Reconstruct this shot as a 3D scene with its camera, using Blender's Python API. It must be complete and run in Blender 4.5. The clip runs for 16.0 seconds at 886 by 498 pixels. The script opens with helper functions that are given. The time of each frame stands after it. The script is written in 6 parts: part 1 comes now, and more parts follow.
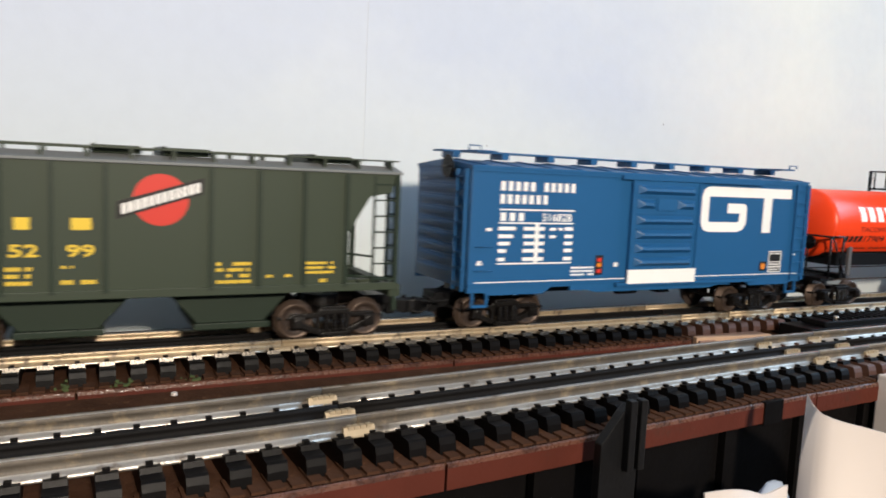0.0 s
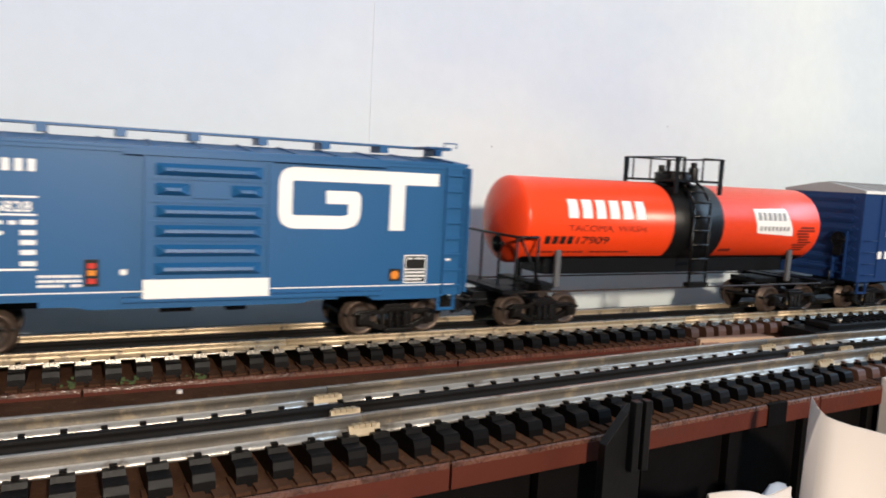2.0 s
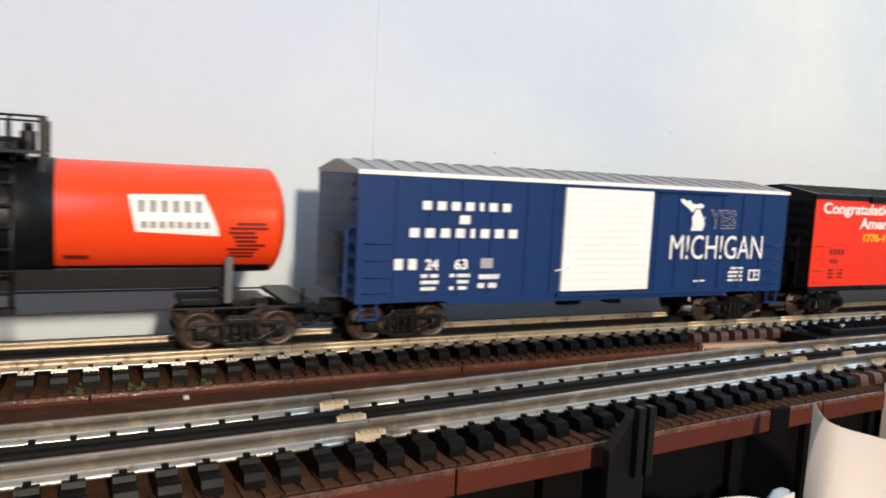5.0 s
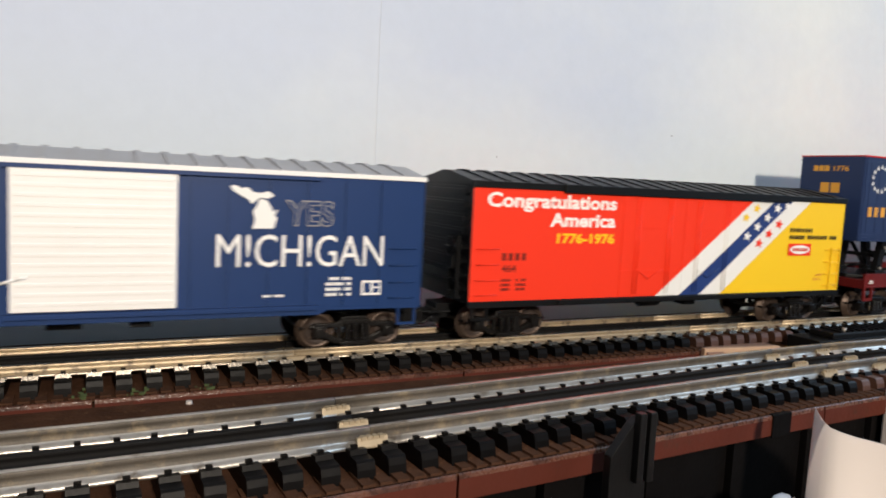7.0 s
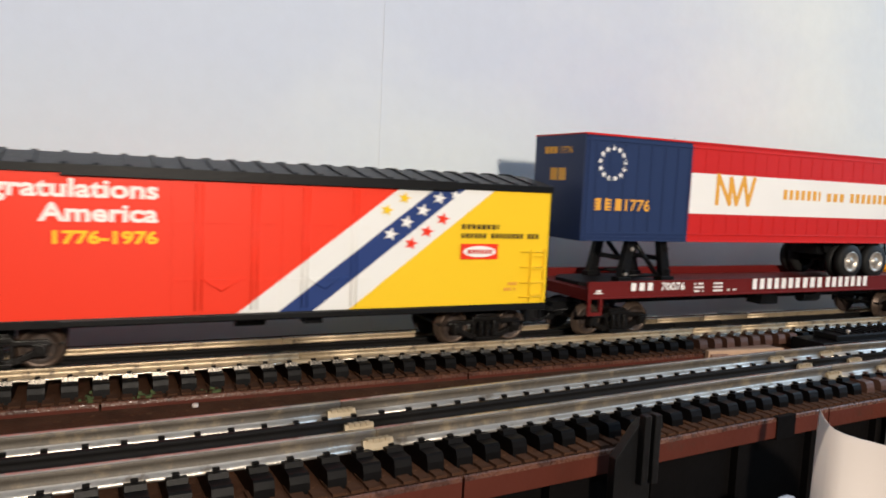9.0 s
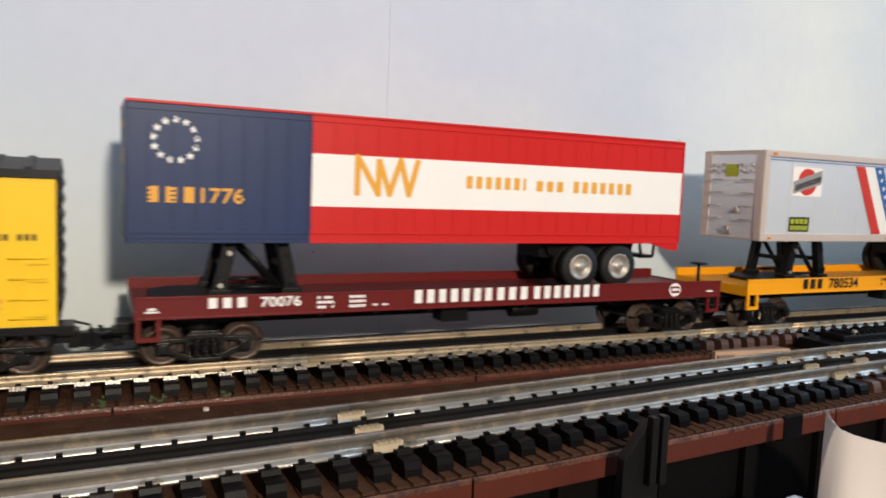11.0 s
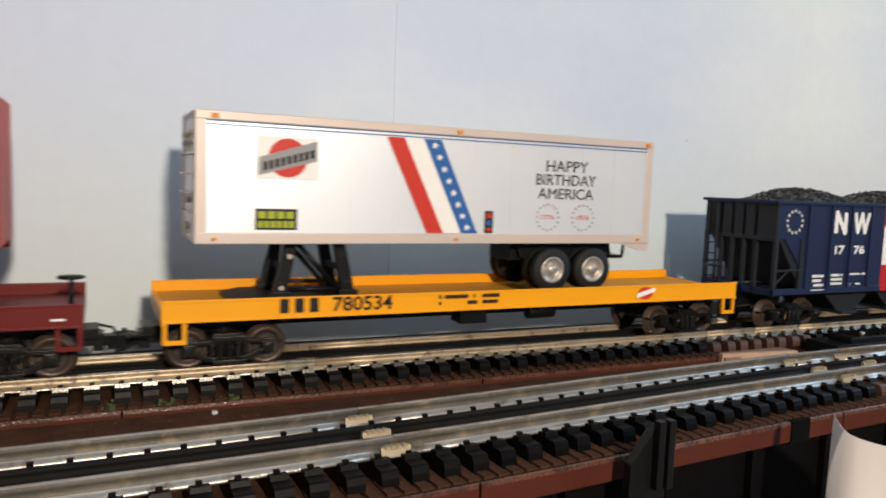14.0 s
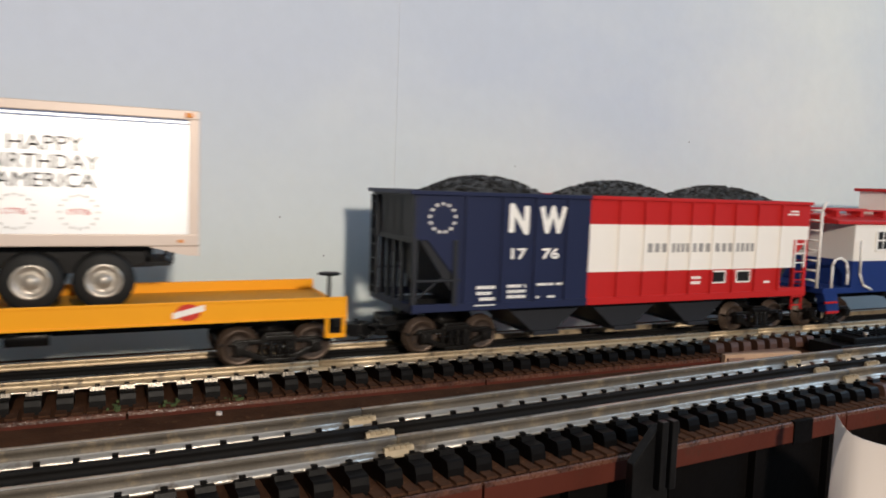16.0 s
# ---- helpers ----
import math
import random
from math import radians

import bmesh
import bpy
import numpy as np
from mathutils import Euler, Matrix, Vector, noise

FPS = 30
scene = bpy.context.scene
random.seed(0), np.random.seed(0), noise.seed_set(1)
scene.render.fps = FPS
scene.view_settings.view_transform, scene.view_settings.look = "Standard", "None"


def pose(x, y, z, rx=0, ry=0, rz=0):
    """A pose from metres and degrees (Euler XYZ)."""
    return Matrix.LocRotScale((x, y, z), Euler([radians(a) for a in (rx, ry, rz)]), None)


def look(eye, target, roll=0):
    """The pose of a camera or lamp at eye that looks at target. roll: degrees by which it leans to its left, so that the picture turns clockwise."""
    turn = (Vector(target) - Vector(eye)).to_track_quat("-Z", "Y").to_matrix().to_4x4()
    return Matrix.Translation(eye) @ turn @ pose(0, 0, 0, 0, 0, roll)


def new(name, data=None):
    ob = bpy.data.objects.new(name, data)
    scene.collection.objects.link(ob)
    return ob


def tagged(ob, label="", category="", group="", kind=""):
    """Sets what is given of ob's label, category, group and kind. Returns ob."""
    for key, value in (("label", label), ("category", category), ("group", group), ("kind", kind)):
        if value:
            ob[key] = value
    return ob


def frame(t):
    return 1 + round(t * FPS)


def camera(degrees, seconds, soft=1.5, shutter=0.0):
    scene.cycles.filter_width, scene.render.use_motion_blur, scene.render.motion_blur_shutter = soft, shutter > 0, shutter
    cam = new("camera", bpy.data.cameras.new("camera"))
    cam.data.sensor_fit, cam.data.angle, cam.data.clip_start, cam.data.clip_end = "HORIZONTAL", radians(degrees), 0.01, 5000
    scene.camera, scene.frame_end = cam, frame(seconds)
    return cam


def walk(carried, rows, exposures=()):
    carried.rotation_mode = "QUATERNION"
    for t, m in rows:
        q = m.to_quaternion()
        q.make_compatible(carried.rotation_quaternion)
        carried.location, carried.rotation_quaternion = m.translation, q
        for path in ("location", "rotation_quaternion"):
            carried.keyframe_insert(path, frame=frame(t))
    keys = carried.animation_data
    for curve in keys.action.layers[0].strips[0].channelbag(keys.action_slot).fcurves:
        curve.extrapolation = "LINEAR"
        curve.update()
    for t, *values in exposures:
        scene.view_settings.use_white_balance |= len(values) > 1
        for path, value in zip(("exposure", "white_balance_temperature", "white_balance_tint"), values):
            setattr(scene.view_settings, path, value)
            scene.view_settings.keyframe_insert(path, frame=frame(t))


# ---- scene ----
# ---- camera ----
cam = camera(62.37, 16.0, soft=1.8, shutter=0.5)
CAMERA_ROWS = [
    (0.0, (-0.00097, -0.36164, 0.08385), (0.45073, 0.52450, -0.01971), 2.627),
    (0.5, (-0.00071, -0.36202, 0.08445), (0.44919, 0.52502, -0.01921), 2.536),
    (1.0, (-0.00107, -0.36182, 0.08413), (0.44841, 0.52548, -0.01914), 2.705),
    (1.5, (-0.00187, -0.36156, 0.08327), (0.44782, 0.52576, -0.01889), 2.860),
    (2.0, (-0.00248, -0.36190, 0.08351), (0.44643, 0.52578, -0.01896), 2.975),
    (2.5, (-0.00333, -0.36212, 0.08387), (0.44758, 0.52465, -0.01769), 3.019),
    (3.0, (-0.00326, -0.36235, 0.08394), (0.44685, 0.52492, -0.01682), 3.023),
    (3.5, (-0.00322, -0.36287, 0.08509), (0.44639, 0.52461, -0.01597), 2.748),
    (4.0, (-0.00393, -0.36291, 0.08481), (0.44496, 0.52512, -0.01466), 2.945),
    (6.5, (-0.00489, -0.36422, 0.08604), (0.43933, 0.52660, -0.00934), 2.837),
    (7.0, (-0.00485, -0.36427, 0.08681), (0.43880, 0.52681, -0.00887), 2.888),
    (7.5, (-0.00557, -0.36415, 0.08618), (0.43797, 0.52720, -0.00740), 2.847),
    (8.0, (-0.00638, -0.36453, 0.08556), (0.43646, 0.52733, -0.00652), 2.963),
    (8.5, (-0.00664, -0.36445, 0.08550), (0.43590, 0.52761, -0.00609), 2.987),
    (9.0, (-0.00612, -0.36512, 0.08707), (0.43423, 0.52796, -0.00512), 2.726),
    (11.5, (-0.00853, -0.36686, 0.08847), (0.42525, 0.52971, -0.00094), 2.264),
    (12.0, (-0.00792, -0.36668, 0.08964), (0.42349, 0.53074, -0.00268), 2.317),
    (12.5, (-0.00827, -0.36696, 0.08911), (0.42234, 0.53106, -0.00102), 2.238),
    (13.0, (-0.00838, -0.36715, 0.08922), (0.42037, 0.53175, -0.00111), 2.207),
    (13.5, (-0.00867, -0.36728, 0.08956), (0.41947, 0.53190, -0.00087), 2.114),
    (14.0, (-0.00899, -0.36725, 0.09051), (0.41794, 0.53231, -0.00183), 2.187),
    (14.5, (-0.00889, -0.36762, 0.08978), (0.41689, 0.53264, -0.00096), 2.119),
    (15.0, (-0.00943, -0.36858, 0.09006), (0.41503, 0.53234, -0.00039), 2.101),
    (15.5, (-0.01021, -0.36740, 0.09008), (0.41613, 0.53258, -0.00086), 2.203),
    (16.0, (-0.00940, -0.36869, 0.09045), (0.41328, 0.53309, 0.00030), 2.049),
]
walk(cam, [(t, look(e, g, r)) for t, e, g, r in CAMERA_ROWS],
     exposures=((0.0, 0.30), (4.0, 0.34), (6.5, 0.15), (9.0, 0.08), (11.5, 0.05), (13.0, 0.06), (14.5, -0.08), (16.0, -0.2)))

# ---- world and lights ----
world = bpy.data.worlds.new("world")
scene.world = world
world.use_nodes = True
wn = world.node_tree.nodes
wn["Background"].inputs[0].default_value = (0.8, 0.88, 1.0, 1)
wn["Background"].inputs[1].default_value = 0.04


def lamp(name, kind, energy, color, m, size=0.1, size_y=None):
    d = bpy.data.lights.new(name, kind)
    d.energy, d.color = energy, color
    if kind == "AREA":
        d.size = size
        if size_y:
            d.shape, d.size_y = "RECTANGLE", size_y
    elif kind in ("POINT", "SPOT"):
        d.shadow_soft_size = size
    ob = new(name, d)
    ob.matrix_world = m
    return ob


# warm work lamp behind the viewer, and daylight from a window past the end of the layout
lamp("work_lamp", "POINT", 53.0, (1.0, 0.875, 0.735), pose(0.06, -1.15, 0.40), 0.038)
lamp("window_light", "AREA", 22, (0.52, 0.74, 1.0), look((2.3, -0.6, 0.9), (0.3, 0.0, 0.0)), 1.0, 1.0)
# added bluish fill from above, no fixture there; softens the shadows
lamp("overhead_fill", "AREA", 2.5, (0.85, 0.92, 1.0), look((0.3, -0.9, 1.7), (0.3, 0.0, 0.0)), 0.9, 0.6)

# ---- materials ----


def node_mat(name, color, rough=0.5, metal=0.0, var=0.15, scale=60.0, bump=0.0, bscale=400.0, spots=None, coat=0.0, spec=0.5, rand=0.0):
    """Principled material with colour variation at two scales, optional dirt colour and fine relief."""
    m = bpy.data.materials.new(name)
    m.use_nodes = True
    nt = m.node_tree
    p = nt.nodes["Principled BSDF"]
    p.inputs["Roughness"].default_value = rough
    p.inputs["Metallic"].default_value = metal
    p.inputs["Specular IOR Level"].default_value = spec
    p.inputs["Coat Weight"].default_value = coat
    tc = nt.nodes.new("ShaderNodeTexCoord")
    n1 = nt.nodes.new("ShaderNodeTexNoise")
    n1.inputs["Scale"].default_value = scale
    n1.inputs["Detail"].default_value = 5
    nt.links.new(tc.outputs["Object"], n1.inputs["Vector"])
    n2 = nt.nodes.new("ShaderNodeTexNoise")
    n2.inputs["Scale"].default_value = bscale
    n2.inputs["Detail"].default_value = 3
    nt.links.new(tc.outputs["Object"], n2.inputs["Vector"])
    mix = nt.nodes.new("ShaderNodeMix")
    mix.data_type = "RGBA"
    lo = [c * (1 - var) for c in color]
    hi = [min(1.0, c * (1 + var)) for c in color]
    mix.inputs["A"].default_value = (*lo, 1)
    mix.inputs["B"].default_value = (*hi, 1)
    nt.links.new(n1.outputs["Fac"], mix.inputs["Factor"])
    out = mix.outputs["Result"]
    if spots:
        ramp = nt.nodes.new("ShaderNodeValToRGB")
        ramp.color_ramp.elements[0].position = spots[1]
        ramp.color_ramp.elements[1].position = spots[1] + 0.12
        n3 = nt.nodes.new("ShaderNodeTexNoise")
        n3.inputs["Scale"].default_value = spots[2]
        n3.inputs["Detail"].default_value = 8
        n3.inputs["Roughness"].default_value = 0.7
        nt.links.new(tc.outputs["Object"], n3.inputs["Vector"])
        nt.links.new(n3.outputs["Fac"], ramp.inputs["Fac"])
        mix2 = nt.nodes.new("ShaderNodeMix")
        mix2.data_type = "RGBA"
        nt.links.new(ramp.outputs["Color"], mix2.inputs["Factor"])
        nt.links.new(out, mix2.inputs["A"])
        mix2.inputs["B"].default_value = (*spots[0], 1)
        out = mix2.outputs["Result"]
    if rand:
        oi = nt.nodes.new("ShaderNodeObjectInfo")
        hsv = nt.nodes.new("ShaderNodeHueSaturation")
        mr = nt.nodes.new("ShaderNodeMapRange")
        mr.inputs["To Min"].default_value = 1 - rand
        mr.inputs["To Max"].default_value = 1 + rand
        nt.links.new(oi.outputs["Random"], mr.inputs["Value"])
        nt.links.new(mr.outputs["Result"], hsv.inputs["Value"])
        nt.links.new(out, hsv.inputs["Color"])
        out = hsv.outputs["Color"]
    nt.links.new(out, p.inputs["Base Color"])
    mr2 = nt.nodes.new("ShaderNodeMapRange")
    mr2.inputs["To Min"].default_value = max(0.02, rough - 0.08)
    mr2.inputs["To Max"].default_value = min(1.0, rough + 0.08)
    nt.links.new(n2.outputs["Fac"], mr2.inputs["Value"])
    nt.links.new(mr2.outputs["Result"], p.inputs["Roughness"])
    if bump:
        b = nt.nodes.new("ShaderNodeBump")
        b.inputs["Strength"].default_value = bump
        b.inputs["Distance"].default_value = 0.0006
        nt.links.new(n2.outputs["Fac"], b.inputs["Height"])
        nt.links.new(b.outputs["Normal"], p.inputs["Normal"])
    return m


M = {}
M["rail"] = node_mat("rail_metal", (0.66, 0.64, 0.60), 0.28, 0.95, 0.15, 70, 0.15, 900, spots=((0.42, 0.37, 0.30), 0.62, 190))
# foot colour holds the bright lit line, rear web the golden lamp reflection
M["rail_foot"] = node_mat("worn_lit_rail_foot", (0.62, 0.54, 0.43), 0.33, 0.8, 0.3, 50, 0.3, 900, spots=((0.28, 0.23, 0.17), 0.56, 120))
M["rail_foot_shaded"] = node_mat("shaded_rail_foot", (0.45, 0.415, 0.37), 0.36, 0.75, 0.3, 50, 0.3, 900, spots=((0.20, 0.16, 0.12), 0.54, 90))
M["rail_web"] = node_mat("tarnished_lamplit_rail_web", (0.48, 0.385, 0.26), 0.46, 0.6, 0.4, 60, 0.3, 900, spots=((0.16, 0.13, 0.10), 0.54, 150), spec=0.4)
# near-track foot and web: darker copies with the shade there painted in
M["rail_web_shaded"] = node_mat("shaded_rail_web", (0.108, 0.094, 0.078), 0.58, 0.35, 0.6, 45, 0.3, 900, spots=((0.20, 0.16, 0.11), 0.52, 110), spec=0.25)
M["tie_plate"] = node_mat("dark_tie_plate", (0.16, 0.145, 0.125), 0.28, 0.9, 0.3, 300, 0.1, 900)
M["rail_black"] = node_mat("blackened_rail", (0.008, 0.0075, 0.0075), 0.7, 0.0, 0.3, 80, spec=0.1)
M["tie_black"] = node_mat("black_plastic_tie", (0.0035, 0.003, 0.003), 0.42, 0, 0.3, 200, 0.1, 900, rand=0.35, spec=0.09)
M["tie_brown"] = node_mat("brown_plastic_tie", (0.062, 0.026, 0.015), 0.55, 0, 0.25, 200, 0.3, 900, rand=0.25)
M["roadbed"] = node_mat("rusty_brown_roadbed", (0.060, 0.027, 0.0145), 0.85, 0, 0.6, 90, 0.8, 600, spots=((0.19, 0.10, 0.05), 0.60, 260), spec=0.1)
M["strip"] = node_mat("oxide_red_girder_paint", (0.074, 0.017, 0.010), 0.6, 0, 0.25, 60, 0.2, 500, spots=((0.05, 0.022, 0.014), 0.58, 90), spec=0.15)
# worn top edge, set lighter and glossier than the strip for the lamp glint
M["strip_worn_glint"] = node_mat("worn_glinting_girder_edge", (0.11, 0.045, 0.028), 0.28, 0.0, 0.4, 60, 0.4, 700, spots=((0.05, 0.02, 0.013), 0.46, 120), spec=0.7)
M["plate"] = node_mat("brass_joint_plate", (0.42, 0.34, 0.23), 0.35, 0.3, 0.2, 200, 0.2)
M["black"] = node_mat("black_plastic", (0.0055, 0.0055, 0.006), 0.4, 0, 0.3, 80, 0.15, 600, spec=0.2)
M["girder"] = node_mat("black_girder", (0.0035, 0.003, 0.003), 0.6, 0, 0.4, 60, 0.2, 400, spec=0.05)
M["truck"] = node_mat("dusty_black_truck", (0.006, 0.005, 0.0045), 0.36, 0, 0.4, 150, 0.3, 900, spec=0.28)
M["wheel"] = node_mat("worn_steel_wheel", (0.085, 0.058, 0.043), 0.42, 0.5, 0.3, 150, 0.2, 800)
M["wheelface"] = node_mat("rusty_wheel_face", (0.034, 0.022, 0.017), 0.6, 0.2, 0.3, 150)
M["paper"] = node_mat("cream_card", (0.56, 0.50, 0.46), 0.6, 0, 0.05, 20)
M["wood"] = node_mat("pale_wood", (0.50, 0.33, 0.22), 0.6, 0, 0.2, 80, 0.3)
M["table"] = node_mat("dark_table", (0.02, 0.018, 0.017), 0.6, 0, 0.3, 20)
# blue-grey chosen so light bounced off the unseen room cools the shadows
M["room"] = node_mat("blue_bounce_paint", (0.28, 0.32, 0.38), 0.8, 0, 0.05, 3)

# ---- helpers for meshes ----


def box(bm, x0, x1, y0, y1, z0, z1, mi=0):
    vs = [bm.verts.new((x, y, z)) for x in (x0, x1) for y in (y0, y1) for z in (z0, z1)]
    fs = [(0, 1, 3, 2), (4, 6, 7, 5), (0, 4, 5, 1), (2, 3, 7, 6), (0, 2, 6, 4), (1, 5, 7, 3)]
    for f in fs:
        bm.faces.new([vs[i] for i in f]).material_index = mi
    return vs


def cyl(bm, p0, p1, r, seg=16, r2=None, mi=0, smooth=True):
    """A closed cylinder or cone from p0 to p1."""
    p0, p1 = Vector(p0), Vector(p1)
    r2 = r if r2 is None else r2
    q = (p1 - p0).to_track_quat("Z", "Y")
    rings = []
    for p, rr in ((p0, r), (p1, r2)):
        rings.append([bm.verts.new(p + q @ Vector((rr * math.cos(2 * math.pi * i / seg), rr * math.sin(2 * math.pi * i / seg), 0))) for i in range(seg)])
    for i in range(seg):
        f = bm.faces.new((rings[0][i], rings[0][(i + 1) % seg], rings[1][(i + 1) % seg], rings[1][i]))
        f.smooth, f.material_index = smooth, mi
    bm.faces.new(rings[0][::-1]).material_index = mi
    bm.faces.new(rings[1]).material_index = mi


def lathe(bm, prof, seg=24, axis="x", c=(0, 0, 0), mi=0, mis=None, caps=(True, True)):
    """Turns a profile of (along, radius) about an axis."""
    rings = []
    for a, r in prof:
        ring = []
        for i in range(seg):
            t = 2 * math.pi * i / seg
            u, v = r * math.cos(t), r * math.sin(t)
            co = (a, u, v) if axis == "x" else (u, a, v) if axis == "y" else (u, v, a)
            ring.append(bm.verts.new((co[0] + c[0], co[1] + c[1], co[2] + c[2])))
        rings.append(ring)
    for k in range(len(rings) - 1):
        for i in range(seg):
            f = bm.faces.new((rings[k][i], rings[k][(i + 1) % seg], rings[k + 1][(i + 1) % seg], rings[k + 1][i]))
            f.smooth = True
            f.material_index = mis[k] if mis else mi
    for ring, closed in zip((rings[0], rings[-1]), caps):
        if closed:
            bm.faces.new(ring).material_index = mi
    return rings


def prism(bm, pts, y0, y1, plane="xz", mi=0):
    """A flat outline given in a plane, made solid across the third axis."""
    def co(p, d):
        return {"xz": (p[0], d, p[1]), "xy": (p[0], p[1], d), "yz": (d, p[0], p[1])}[plane]
    a = [bm.verts.new(co(p, y0)) for p in pts]
    b = [bm.verts.new(co(p, y1)) for p in pts]
    n = len(pts)
    bm.faces.new(a).material_index = mi
    bm.faces.new(b[::-1]).material_index = mi
    for i in range(n):
        bm.faces.new((a[i], b[i], b[(i + 1) % n], a[(i + 1) % n])).material_index = mi


def bar(bm, pts, r, seg=6, mi=0):
    """A bent wire through the points."""
    for a, b in zip(pts, pts[1:]):
        cyl(bm, a, b, r, seg, mi=mi)


def mesh_of(name, bm, mats, bevel=0.0):
    bmesh.ops.recalc_face_normals(bm, faces=bm.faces)
    if bevel:
        es = [e for e in bm.edges if len(e.link_faces) == 2 and e.calc_face_angle(0) > 0.6]
        bmesh.ops.bevel(bm, geom=es, offset=bevel, segments=2, affect="EDGES", profile=0.6)
    me = bpy.data.meshes.new(name)
    bm.to_mesh(me)
    bm.free()
    for m in mats if isinstance(mats, (list, tuple)) else [mats]:
        me.materials.append(m)
    return me


def part(name, bm, mats, parent=None, label="", bevel=0.0, at=None):
    ob = new(name, mesh_of(name, bm, mats, bevel))
    if parent:
        ob.parent = parent
    if at:
        ob.matrix_basis = at
    if label:
        tagged(ob, label)
    return ob


def shared(name, me, parent, m):
    ob = new(name, me)
    ob.parent = parent
    ob.matrix_basis = m
    return ob


# ---- wall, table and room ----


def sky_wall_material():
    m = bpy.data.materials.new("painted_sky")
    m.use_nodes = True
    nt = m.node_tree
    p = nt.nodes["Principled BSDF"]
    p.inputs["Roughness"].default_value = 0.7
    tc = nt.nodes.new("ShaderNodeTexCoord")
    mp = nt.nodes.new("ShaderNodeMapping")
    mp.inputs["Scale"].default_value = (1.0, 1.0, 1.6)
    mp.inputs["Location"].default_value = (0.37, 0.0, 0.13)
    nt.links.new(tc.outputs["Object"], mp.inputs["Vector"])
    n = nt.nodes.new("ShaderNodeTexNoise")
    n.inputs["Scale"].default_value = 3.6
    n.inputs["Detail"].default_value = 6
    n.inputs["Roughness"].default_value = 0.55
    nt.links.new(mp.outputs["Vector"], n.inputs["Vector"])
    sx = nt.nodes.new("ShaderNodeSeparateXYZ")
    nt.links.new(tc.outputs["Object"], sx.inputs[0])
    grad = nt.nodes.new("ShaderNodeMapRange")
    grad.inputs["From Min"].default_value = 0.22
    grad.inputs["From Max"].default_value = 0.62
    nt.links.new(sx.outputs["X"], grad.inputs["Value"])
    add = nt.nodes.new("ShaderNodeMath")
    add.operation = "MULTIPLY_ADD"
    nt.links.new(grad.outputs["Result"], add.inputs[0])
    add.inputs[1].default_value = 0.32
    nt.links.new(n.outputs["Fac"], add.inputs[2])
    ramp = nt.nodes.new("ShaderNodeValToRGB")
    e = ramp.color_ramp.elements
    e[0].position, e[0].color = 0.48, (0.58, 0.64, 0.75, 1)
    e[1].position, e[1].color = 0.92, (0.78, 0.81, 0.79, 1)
    nt.links.new(add.outputs[0], ramp.inputs["Fac"])
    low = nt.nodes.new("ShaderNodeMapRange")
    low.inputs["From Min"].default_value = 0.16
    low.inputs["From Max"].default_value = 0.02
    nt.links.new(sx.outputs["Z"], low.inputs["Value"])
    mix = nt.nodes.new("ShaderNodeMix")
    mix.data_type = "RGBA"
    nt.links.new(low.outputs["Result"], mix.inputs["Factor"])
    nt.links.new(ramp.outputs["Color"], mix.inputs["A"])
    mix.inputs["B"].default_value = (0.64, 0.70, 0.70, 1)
    n2 = nt.nodes.new("ShaderNodeTexNoise")
    n2.inputs["Scale"].default_value = 90
    n2.inputs["Detail"].default_value = 4
    nt.links.new(tc.outputs["Object"], n2.inputs["Vector"])
    hs = nt.nodes.new("ShaderNodeHueSaturation")
    mr = nt.nodes.new("ShaderNodeMapRange")
    mr.inputs["To Min"].default_value = 0.96
    mr.inputs["To Max"].default_value = 1.03
    nt.links.new(n2.outputs["Fac"], mr.inputs["Value"])
    nt.links.new(mr.outputs["Result"], hs.inputs["Value"])
    nt.links.new(mix.outputs["Result"], hs.inputs["Color"])
    nt.links.new(hs.outputs["Color"], p.inputs["Base Color"])
    b = nt.nodes.new("ShaderNodeBump")
    b.inputs["Strength"].default_value = 0.15
    b.inputs["Distance"].default_value = 0.001
    nt.links.new(n2.outputs["Fac"], b.inputs["Height"])
    nt.links.new(b.outputs["Normal"], p.inputs["Normal"])
    return m


M["sky"] = sky_wall_material()
WALL_Y = 0.088


def setting(name, x0, x1, y0, y1, z0, z1, mat, label, cat):
    bm = bmesh.new()
    box(bm, x0, x1, y0, y1, z0, z1)
    return tagged(part(name, bm, mat), label, cat, kind="structure")


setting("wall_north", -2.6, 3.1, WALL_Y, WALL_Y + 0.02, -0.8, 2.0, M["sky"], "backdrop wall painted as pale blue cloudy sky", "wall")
# unseen walls and ceiling added to close the room and bounce bluish fill
setting("wall_south", -2.6, 3.1, -2.62, -2.6, -0.8, 2.0, M["room"], "unseen blue-grey room wall that tints the fill light", "wall")
setting("wall_west", -2.62, -2.6, -2.6, WALL_Y, -0.8, 2.0, M["room"], "unseen blue-grey room wall that tints the fill light", "wall")
setting("wall_east", 3.1, 3.12, -2.6, WALL_Y, -0.8, 2.0, M["room"], "unseen blue-grey room wall that tints the fill light", "wall")
setting("ceiling", -2.6, 3.1, -2.6, WALL_Y, 2.0, 2.02, M["room"], "unseen blue-grey ceiling that tints the fill light", "ceiling")
setting("floor", -2.6, 3.1, -2.6, WALL_Y, -0.82, -0.8, M["table"], "dark room floor", "floor")
setting("table_top", -2.55, 3.05, -0.45, WALL_Y - 0.002, -0.115, -0.095, M["table"], "dark layout table top under the track", "table")
bm = bmesh.new()
box(bm, -2.55, 3.05, -0.064, WALL_Y - 0.003, -0.094, -0.0145)
